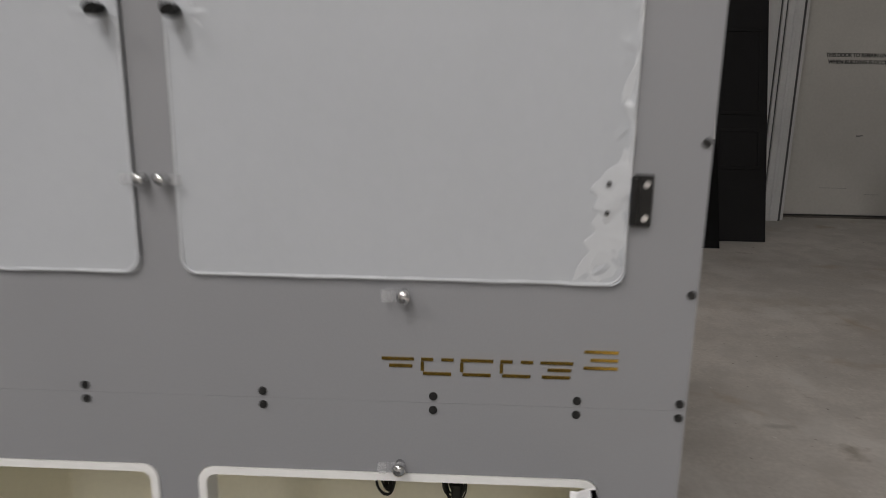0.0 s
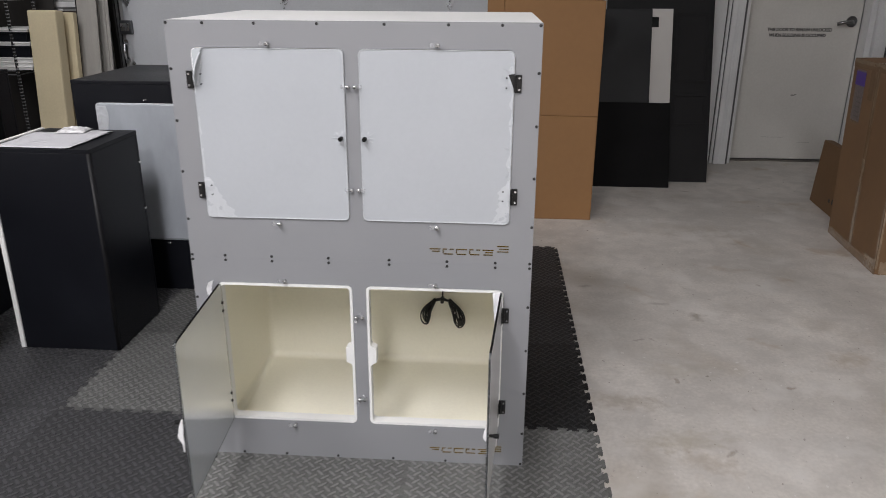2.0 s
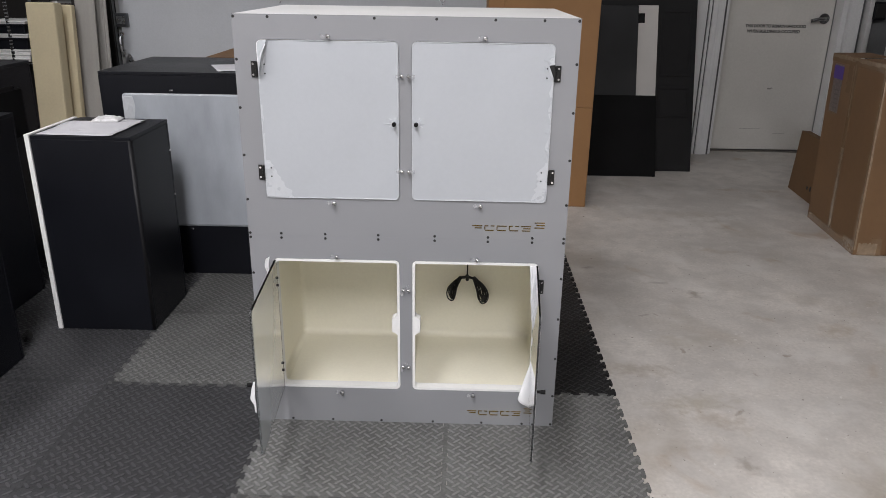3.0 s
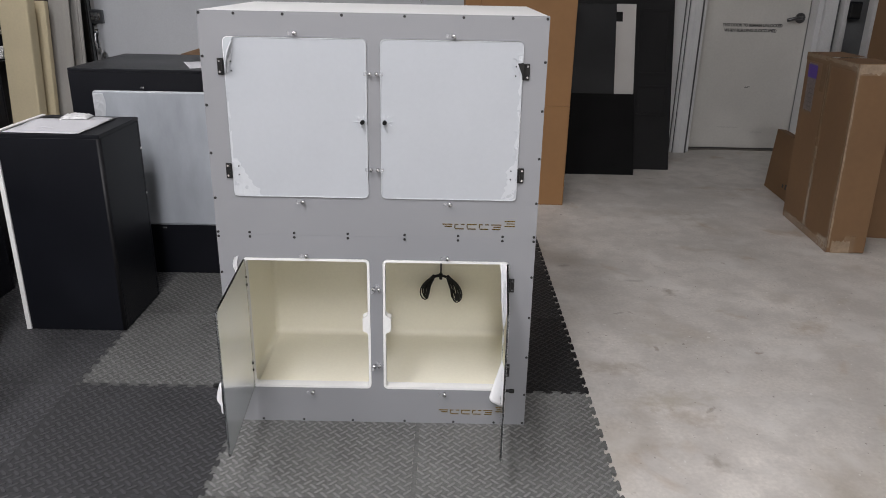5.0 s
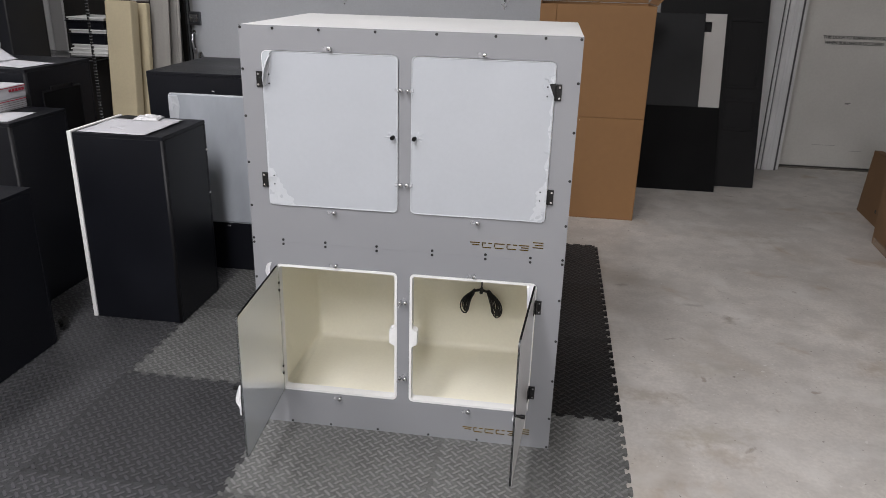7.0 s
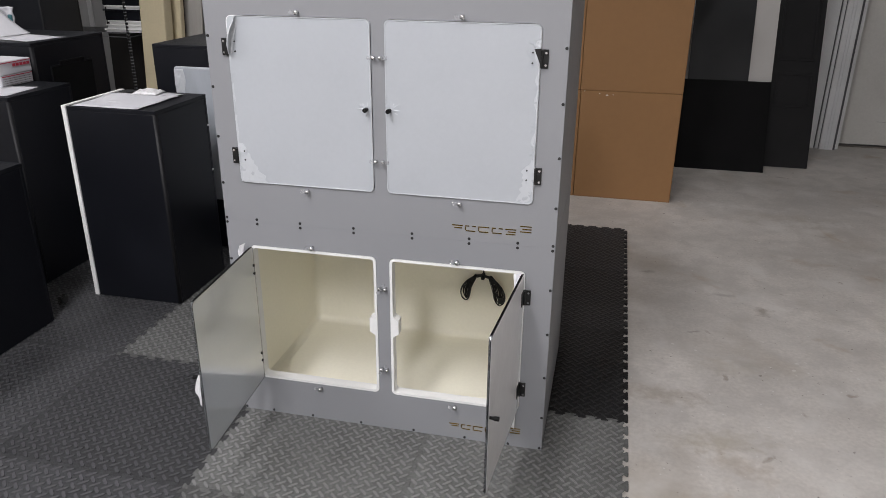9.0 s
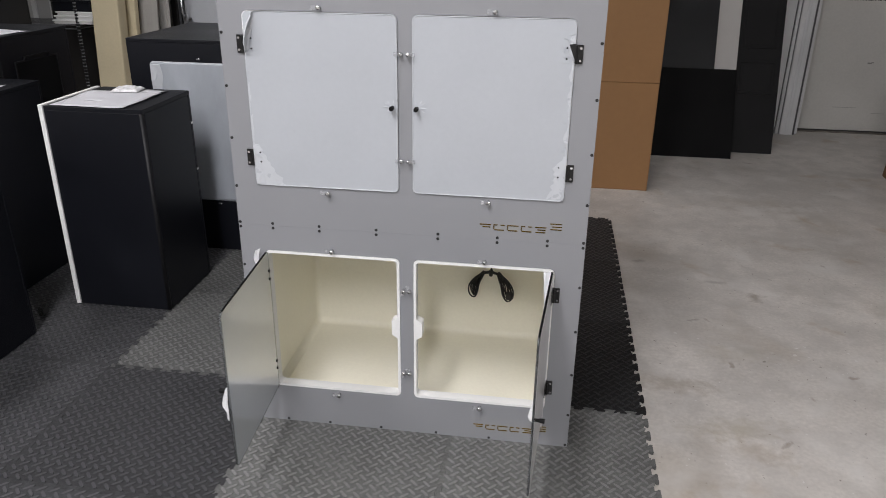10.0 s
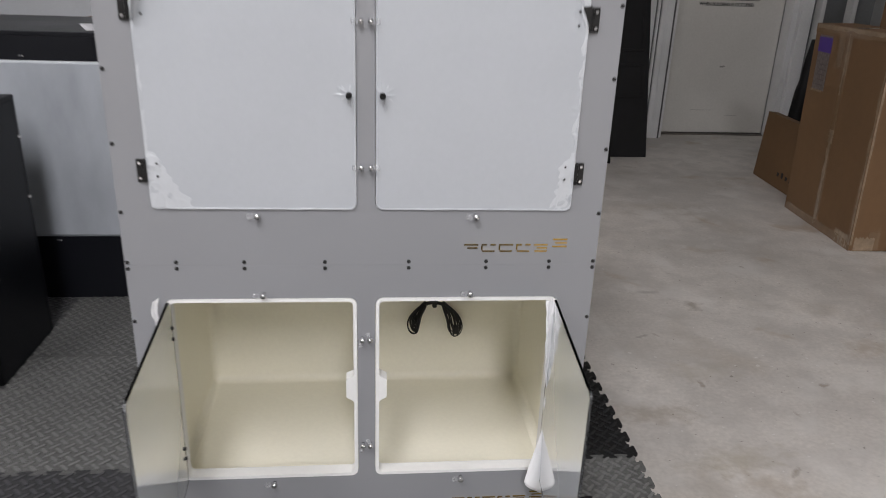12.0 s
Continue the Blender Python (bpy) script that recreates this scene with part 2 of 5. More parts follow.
def finish(bm, name, material, smooth=False):
    bmesh.ops.recalc_face_normals(bm, faces=bm.faces)
    me = bpy.data.meshes.new(name)
    bm.to_mesh(me)
    bm.free()
    if smooth:
        for p in me.polygons:
            p.use_smooth = True
    me.materials.append(material)
    return me


def part(name, bm, material, parent, label="", smooth=False, local=False, m=None):
    """One mesh under a thing or a part. Vertices are in the world, or with local in the parent's own frame."""
    me = bm if isinstance(bm, bpy.types.Mesh) else finish(bm, name, material, smooth)
    ob = new(name, me)
    ob.parent = parent
    if not local:
        ob.matrix_parent_inverse = wm(parent).inverted()
    if m is not None:
        ob.matrix_basis = m
    if label:
        ob["label"] = label
    return ob


def thing(name, label, category, at=(0, 0, 0), group=""):
    ob = new(name)
    ob.empty_display_size = 0.1
    ob.location = at
    return tagged(ob, label, category, group)


def solid(name, bm, material, label, category="", group="", kind="", smooth=False):
    return tagged(new(name, finish(bm, name, material, smooth)), label, category, group, kind)


def box(bm, x0, x1, y0, y1, z0, z1, bevel=0.0, segs=1, m=None):
    vs = [bm.verts.new((x, y, z)) for x in (x0, x1) for y in (y0, y1) for z in (z0, z1)]
    fs = [bm.faces.new([vs[i] for i in q]) for q in ((0, 1, 3, 2), (4, 6, 7, 5), (0, 4, 5, 1), (2, 3, 7, 6), (0, 2, 6, 4), (1, 5, 7, 3))]
    made = vs
    if bevel:
        es = {e for f in fs for e in f.edges}
        r = bmesh.ops.bevel(bm, geom=list(es), offset=bevel, segments=segs, affect="EDGES", profile=0.5)
        made = list({v for v in vs if v.is_valid} | set(r["verts"]))
    if m is not None:
        bmesh.ops.transform(bm, matrix=m, verts=made)
    return made


def B(*a, **k):
    bm = bmesh.new()
    box(bm, *a, **k)
    return bm


def tube(bm, pts, r, n=8, closed=False):
    """A round bar along points."""
    pts = [Vector(p) for p in pts]
    radius = r if callable(r) else lambda i: r
    rings = []
    side = None
    for i, p in enumerate(pts):
        a = pts[i - 1] if i else (pts[-1] if closed else p)
        c = pts[i + 1] if i + 1 < len(pts) else (pts[0] if closed else p)
        d = (c - a).normalized()
        if side is None:
            side = d.orthogonal().normalized()
        side = (side - d * side.dot(d)).normalized()
        up = d.cross(side)
        rings.append([bm.verts.new(p + radius(i) * (math.cos(2 * math.pi * k / n) * side + math.sin(2 * math.pi * k / n) * up)) for k in range(n)])
    for i in range(len(rings) if closed else len(rings) - 1):
        a, c = rings[i], rings[(i + 1) % len(rings)]
        for k in range(n):
            bm.faces.new((a[k], a[(k + 1) % n], c[(k + 1) % n], c[k]))
    if not closed:
        bm.faces.new(rings[0][::-1])
        bm.faces.new(rings[-1])
    return bm


def rrect(x0, x1, z0, z1, r, n=5):
    """Rounded rectangle, counter-clockwise."""
    out = []
    for cx, cz, a0 in ((x1 - r, z0 + r, -90), (x1 - r, z1 - r, 0), (x0 + r, z1 - r, 90), (x0 + r, z0 + r, 180)):
        for i in range(n + 1):
            a = radians(a0 + 90 * i / n)
            out.append((cx + r * math.cos(a), cz + r * math.sin(a)))
    return out


def slab(bm, outer, holes, y0, y1):
    """A plate in the x-z plane with openings through it, from y0 to y1."""
    edges = []
    for loop in (outer, *holes):
        vs = [bm.verts.new((x, y0, z)) for x, z in loop]
        edges += [bm.edges.new((vs[i], vs[(i + 1) % len(vs)])) for i in range(len(vs))]
    bmesh.ops.triangle_fill(bm, use_beauty=True, use_dissolve=False, edges=edges)
    r = bmesh.ops.extrude_face_region(bm, geom=bm.faces[:])
    bmesh.ops.translate(bm, vec=(0, y1 - y0, 0), verts=[v for v in r["geom"] if isinstance(v, bmesh.types.BMVert)])
    return bm


def grid(bm, nu, nv, fn):
    """A sheet of nu x nv cells, its points from fn(u, v)."""
    vs = [[bm.verts.new(fn(i / nu, j / nv)) for j in range(nv + 1)] for i in range(nu + 1)]
    for i in range(nu):
        for j in range(nv):
            bm.faces.new((vs[i][j], vs[i + 1][j], vs[i + 1][j + 1], vs[i][j + 1]))
    return bm


def thick(bm, t):
    """Give a sheet thickness."""
    bmesh.ops.recalc_face_normals(bm, faces=bm.faces)
    bmesh.ops.solidify(bm, geom=bm.faces[:], thickness=t)
    return bm


def N(x, y, z):
    return noise.noise((x, y, z))


def text_mesh(body, size, material):
    cu = bpy.data.curves.new("lettering", "FONT")
    cu.body, cu.size, cu.extrude, cu.offset, cu.align_x = body, size, 0.0006, 0.0011, "LEFT"
    ob = bpy.data.objects.new("lettering", cu)
    scene.collection.objects.link(ob)
    dg = bpy.context.evaluated_depsgraph_get()
    me = bpy.data.meshes.new_from_object(ob.evaluated_get(dg))
    bpy.data.objects.remove(ob)
    me.materials.clear()
    me.materials.append(material)
    return me


# ---------------------------------------------------------------- the hall
X0, X1, Y0, YN, H = -4.4, 3.9, -7.0, 4.30, 4.3
solid("floor", B(X0 - 0.2, X1 + 0.2, Y0 - 0.2, YN + 0.6, -0.2, 0.0), CONC, "pale stained concrete floor slab", kind="structure")
# unseen ceiling and three walls close the hall; their tone sets bounced light
solid("ceiling", B(X0 - 0.2, X1 + 0.2, Y0 - 0.2, YN + 0.6, H, H + 0.15), CEIL, "unseen plain pale ceiling", kind="structure")
solid("wall_west", B(X0 - 0.2, X0, Y0 - 0.2, YN + 0.4, 0, H), SIDEW, "unseen plain pale wall", kind="structure")
solid("wall_east", B(X1, X1 + 0.2, Y0 - 0.2, YN + 0.4, 0, H), SIDEW, "unseen plain pale wall", kind="structure")
solid("wall_south", B(X0, X1, Y0 - 0.2, Y0, 0, H), SIDEW, "unseen plain pale wall", kind="structure")

# north wall with the openings of the overhead door, the window and the side door
DX0, DX1, DZ = 2.30, 3.27, 2.08
OX0, OX1, OZ = -2.72, 1.10, 2.9
WX0, WX1, WZ0, WZ1 = -4.05, -3.10, 1.25, 2.2
bm = bmesh.new()
for q in ((X0, WX0, 0, H), (WX0, WX1, 0, WZ0), (WX0, WX1, WZ1, H), (WX1, OX0, 0, H), (OX0, OX1, OZ, H), (OX1, DX0, 0, H), (DX0, DX1, DZ, H), (DX1, X1, 0, H)):
    box(bm, q[0], q[1], YN, YN + 0.2, q[2], q[3])
wall_n = solid("wall_north", bm, WALLW, "pale grey steel-lined wall with two doors and a window", kind="structure")
bm = bmesh.new()
for i in range(9):
    x = -4.3 + i * 0.17
    if x + 0.04 > WX0 and x < WX1 + 0.08:
        box(bm, x, x + 0.045, YN - 0.022, YN - 0.001, 0.02, WZ0 - 0.06, 0.006)
    else:
        box(bm, x, x + 0.045, YN - 0.022, YN - 0.001, 0.02, 3.3, 0.006)
part("wall_rib", bm, TRIMW, wall_n)


BRIGHTZ = mat("bright_zinc", (0.62, 0.64, 0.67), 0.28, metal=0.9, var=0.1, scale=30, bump=0.01)
DARKZ = mat("dark_zinc", (0.16, 0.17, 0.185), 0.35, metal=0.7, var=0.2, scale=30, bump=0.01)


def overhead_door():
    d = thing("door_2", "closed pale grey sectional overhead door with zinc hinges", "door", (-0.8, YN, 0))
    d["kind"] = "structure"
    z = 0.0
    for h in (0.680, 0.625, 0.535, 0.535, 0.52):
        part("door_section", B(OX0 + 0.01, OX1 - 0.01, YN - 0.05, YN - 0.004, z + 0.003, z + h - 0.003, 0.006, 2), OHW, d)
        z += h
    for zj in (0.680, 1.305):
        for x in (-2.70 + 0.03, -1.36, -0.02):
            bm = bmesh.new()
            up = [(-0.042, 0.005), (0.042, 0.005), (0.036, 0.045), (0.0, 0.105), (-0.036, 0.045)]
            for s in (1, -1):
                vs = [(x + a, zj + s * b) for a, b in up]
                slab(bm, vs if s > 0 else vs[::-1], [], YN - 0.056, YN - 0.0505)
            hinge = part("hinge", bm, BRIGHTZ, d, "pointed zinc strap hinge")
            pin = bmesh.new()
            tube(pin, [(x - 0.036, YN - 0.06, zj), (x + 0.036, YN - 0.06, zj)], 0.008)
            part("hinge_pin", pin, BLACKM, hinge)
            for s in (1, -1):
                b = bmesh.new()
                tube(b, [(x, YN - 0.0555, zj + s * 0.035), (x, YN - 0.062, zj + s * 0.035)], 0.007)
                part("bolt", b, BLACKM, hinge)
    lock = part("slide_lock", B(-2.755, -2.635, YN - 0.075, YN - 0.051, 0.995, 1.105, 0.006, 2), DARKZ, d, "zinc slide lock plate")
    part("lock_bolt", B(-2.73, -2.66, YN - 0.087, YN - 0.0755, 1.02, 1.082, 0.004), BRIGHTZ, lock)
    bm = bmesh.new()
    tube(bm, [(-2.715, YN - 0.052, 0.93), (-2.715, YN - 0.085, 0.915), (-2.713, YN - 0.1, 0.86), (-2.715, YN - 0.085, 0.80), (-2.717, YN - 0.052, 0.785)], 0.009)
    for zz in (0.93, 0.785):
        box(bm, -2.735, -2.695, YN - 0.058, YN - 0.0505, zz - 0.022, zz + 0.022, 0.003)
    part("pull_handle", bm, BRIGHTZ, d, "bowed zinc pull handle")
    return d


overhead_door()
bm = bmesh.new()
box(bm, -2.80, -2.755, YN - 0.11, YN - 0.004, 0.02, 2.9, 0.003)
rail = solid("door_track", bm, BLACKM, "dark steel vertical track beside the overhead door", kind="structure")
part("track_angle", B(-2.865, -2.805, YN - 0.06, YN - 0.002, 0.0, 2.9, 0.004), ZINC, rail)
part("track_lip", B(-2.752, -2.742, YN - 0.08, YN - 0.06, 0.02, 2.9), ZINC, rail)
for z in (0.5, 1.05, 1.6):
    part("bracket", B(-2.86, -2.79, YN - 0.125, YN - 0.111, z, z + 0.05, 0.003), ZINC, rail)

# window west of the overhead door
win = thing("window_1", "dark window pane in a pale steel frame", "window", (WX0, YN, WZ0))
win["kind"] = "structure"
part("pane", B(WX0 + 0.045, WX1 - 0.045, YN + 0.06, YN + 0.07, WZ0 + 0.045, WZ1 - 0.045), DARKGLASS, win)
for q in ((WX0 + 0.002, WX1 - 0.002, WZ0 + 0.002, WZ0 + 0.045), (WX0 + 0.002, WX1 - 0.002, WZ1 - 0.045, WZ1 - 0.002), (WX0 + 0.002, WX0 + 0.045, WZ0 + 0.046, WZ1 - 0.046), (WX1 - 0.045, WX1 - 0.002, WZ0 + 0.046, WZ1 - 0.046)):
    part("window_frame", B(q[0], q[1], YN + 0.02, YN + 0.1, q[2], q[3], 0.004), TRIMW, win)
part("window_sill", B(WX0 - 0.04, WX1 + 0.04, YN - 0.03, YN - 0.002, WZ0 - 0.05, WZ0 - 0.004, 0.004), TRIMW, win)


# dark strips paint the shade in the grooves between frame pieces
GROOVE = mat("groove_shade", (0.09, 0.09, 0.095), 0.6, var=0.1)


def side_door():
    d = thing("door_1", "closed off-white steel door with black stencilled notice and lever handle", "door", (DX0, YN, 0))
    d["kind"] = "structure"
    yl = 4.42
    leaf = part("door_leaf", B(DX0 + 0.03, DX1 - 0.03, yl, yl + 0.045, 0.018, DZ - 0.03, 0.003), DOORW, d)
    part("threshold", B(DX0 + 0.002, DX1 - 0.002, yl - 0.03, yl + 0.08, 0.001, 0.009, 0.002), mat("threshold_alu", (0.30, 0.27, 0.24), 0.45, metal=0.4, var=0.2), d)
    # stepped frame: west jamb, east jamb and head
    for n2, q in (("jamb", (2.185, 2.282, 4.25, YN - 0.002, 0, DZ + 0.1)), ("jamb", (2.16, 2.182, 4.272, YN - 0.002, 0, DZ + 0.1)), ("jamb", (2.222, 2.245, 4.243, 4.249, 0, DZ + 0.1)),
                  ("door_stop", (2.284, DX0 + 0.028, 4.285, yl - 0.004, 0, DZ - 0.002)), ("groove_strip", (2.283, 2.299, 4.262, 4.284, 0, DZ)), ("groove_strip", (2.1822, 2.1848, 4.266, YN - 0.002, 0, DZ + 0.1)), ("groove_strip", (2.15, 2.1595, 4.285, YN - 0.002, 0, DZ + 0.1)), ("trim", (2.02, 2.1495, 4.278, YN - 0.002, 0, DZ + 0.1)),
                  ("door_stop", (DX1 - 0.028, DX1 + 0.018, 4.285, yl - 0.004, 0, DZ - 0.002)), ("jamb", (DX1 + 0.02, DX1 + 0.115, 4.25, YN - 0.002, 0, DZ + 0.1)),
                  ("frame_head", (2.30, DX1 + 0.018, 4.25, YN - 0.002, DZ + 0.002, DZ + 0.1))):
        part(n2, B(*q) if n2 == "groove_strip" else B(*q, bevel=0.004, segs=2), GROOVE if n2 == "groove_strip" else TRIMW, d)
    for z in (0.25, 1.05, 1.85):
        bm = bmesh.new()
        tube(bm, [(DX0 + 0.03, yl - 0.008, z), (DX0 + 0.03, yl - 0.008, z + 0.11)], 0.007)
        part("hinge_knuckle", bm, ZINC, d)
    # lever handle
    hx, hz = 3.165, 1.135
    bm = bmesh.new()
    tube(bm, [(hx, yl - 0.002, hz), (hx, yl - 0.012, hz), (hx, yl - 0.0125, hz)], 0.042, 24)
    part("handle_rose", bm, DCHROME, leaf)
    bm = bmesh.new()
    tube(bm, [(hx, yl - 0.012, hz), (hx, yl - 0.055, hz)], 0.012, 12)
    tube(bm, [(hx + 0.005, yl - 0.055, hz), (hx - 0.03, yl - 0.062, hz + 0.003), (hx - 0.075, yl - 0.06, hz - 0.004), (hx - 0.125, yl - 0.052, hz - 0.018)], 0.014, 12)
    part("lever", bm, DCHROME, leaf, smooth=True)
    # notice
    for i, (body, x, z) in enumerate((("THIS DOOR TO REMAIN UNLOCKED", 2.525, 1.058), ("WHEN BUILDING IS OCCUPIED", 2.543, 1.015))):
        me = text_mesh(body, 0.035, INK)
        xs = [v.co.x for v in me.vertices]
        k = (0.505 if i == 0 else 0.445) / (max(xs) - min(xs))
        ob = part("lettering", me, INK, leaf, "black stencilled notice lettering")
        ob.matrix_basis = Matrix.Translation((x, yl - 0.0012, z)) @ pose(0, 0, 0, 90) @ Matrix.Diagonal((k, 1, 1, 1))
    for x, z, w, h in ((2.79, 0.545, 0.03, 0.012), (2.815, 0.552, 0.02, 0.008), (2.60, 0.2, 0.18, 0.004), (2.9, 0.16, 0.1, 0.004)):
        part("scuff", B(x, x + w, yl - 0.0006, yl - 0.0001, z, z + h), MARK if h > 0.005 else mat("faint_scuff", (0.48, 0.47, 0.45), 0.6), leaf)
    return d


side_door()

# steel studs and a dark grey sheet behind them, east of the side door
for x, y in ((3.415, 4.20), (3.575, 4.06)):
    bm = bmesh.new()
    box(bm, x, x + 0.035, y, y + 0.09, 0, 3.5, 0.003)
    box(bm, x + 0.036, x + 0.075, y + 0.07, y + 0.09, 0, 3.5)
    solid("steel_stud", bm, mat("stud_white", (0.66, 0.66, 0.66), 0.4, var=0.06), "pale upright steel stud beside the door", kind="structure")
solid("wall_panel", B(3.40, X1 - 0.002, 4.294, 4.298, 0, 3.5), mat("gap_grey", (0.17, 0.175, 0.18), 0.6, var=0.1), "dark grey sheet behind the studs", kind="structure")
sw = thing("switch_box", "small dark switch box fixed between the studs", "switch box", (3.5, 4.25, 1.2))
part("housing", B(3.455, 3.56, 4.2, 4.29, 1.14, 1.28, 0.012, 3), BLACKP, sw)
part("cover", B(3.468, 3.548, 4.19, 4.1995, 1.155, 1.265, 0.004), BLACKM, sw)

# fixtures assumed round the added lamps, none in view
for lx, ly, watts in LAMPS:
    lf = thing("assumed_ceiling_light", "assumed strip light below the ceiling, out of view", "ceiling light", (lx, ly, H), "strip lights on the ceiling")
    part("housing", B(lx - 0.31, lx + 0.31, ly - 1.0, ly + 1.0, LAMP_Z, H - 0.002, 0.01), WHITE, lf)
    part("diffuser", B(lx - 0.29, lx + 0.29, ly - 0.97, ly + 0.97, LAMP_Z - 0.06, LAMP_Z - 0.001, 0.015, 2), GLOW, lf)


# ---------------------------------------------------------------- the stacked enclosures
CXL, CXR, DEPTH, CM = -0.5065, 0.4715, 0.658, -0.018
LOW_X = ((-0.435, -0.0395), (-0.0005, 0.3955))
TOP_X = ((-0.4415, -0.0375), (-0.0010, 0.4045))


def disc_mesh(name, r, h, material, n=12, dome=0.0):
    """A round head lying in the x-z plane and facing -y."""
    bm = bmesh.new()
    tube(bm, [(0, 0, 0), (0, -h * 0.6, 0)], r, n)
    tube(bm, [(0, -h * 0.6, 0), (0, -h, 0)], r * 0.72, n)
    return finish(bm, name, material)


SCREW = disc_mesh("screw", 0.0041, 0.0022, RUBBER)


def latch_mesh():
    """Clear turn button."""
    bm = bmesh.new()
    box(bm, -0.017, 0.0045, -0.0105, -0.0075, -0.0050, 0.0050, 0.0014, 2)
    box(bm, -0.017, -0.009, -0.013, -0.0095, -0.0045, 0.0045, 0.0015)
    return finish(bm, "latch", CLEAR)


def latch_screw_mesh():
    bm = bmesh.new()
    tube(bm, [(0, -0.001, 0), (0, -0.012, 0)], 0.0036, 10)
    bmesh.ops.create_uvsphere(bm, u_segments=14, v_segments=10, radius=0.0054, matrix=Matrix.Translation((0, -0.0135, 0)) @ Matrix.Diagonal((1, 0.75, 1, 1)))
    return finish(bm, "latch_screw", CHROME, smooth=True)


LATCH, LATCHSCREW = latch_mesh(), latch_screw_mesh()


def knob_mesh():
    bm = bmesh.new()
    tube(bm, [(0, 0.0, 0), (0, -0.012, 0)], 0.0042, 12)
    tube(bm, [(0, -0.012, 0), (0, -0.015, 0), (0, -0.025, 0)], 0.0060, 16)
    return finish(bm, "knob", KNOBM, smooth=False)


KNOBM = mat("knob_black", (0.006, 0.006, 0.006), 0.6, var=0.1, scale=40, spec=0.2)
KNOB = knob_mesh()


def hinge(parent, x, z, s, leaf_on_panel=True):
    """Black butt hinge on the fixed side of a door's edge at x; s points from the door to the panel."""
    h = part("hinge", B(min(x, x + s * 0.017), max(x, x + s * 0.017), -0.0052, -0.0005, z - 0.023, z + 0.023, 0.001), BLACKM, parent, "black steel butt hinge")
    bm = bmesh.new()
    tube(bm, [(x + s * 0.001, -0.0065, z - 0.021), (x + s * 0.001, -0.0065, z + 0.021)], 0.0038, 8)
    part("hinge_barrel", bm, BLACKM, h)
    for dz in (-0.015, 0.015):
        part("hinge_screw", disc_mesh("hinge_screw", 0.0032, 0.0014, CHROME, 8), CHROME, h, m=Matrix.Translation((x + s * 0.011, -0.0052, z + dz)))
    return h


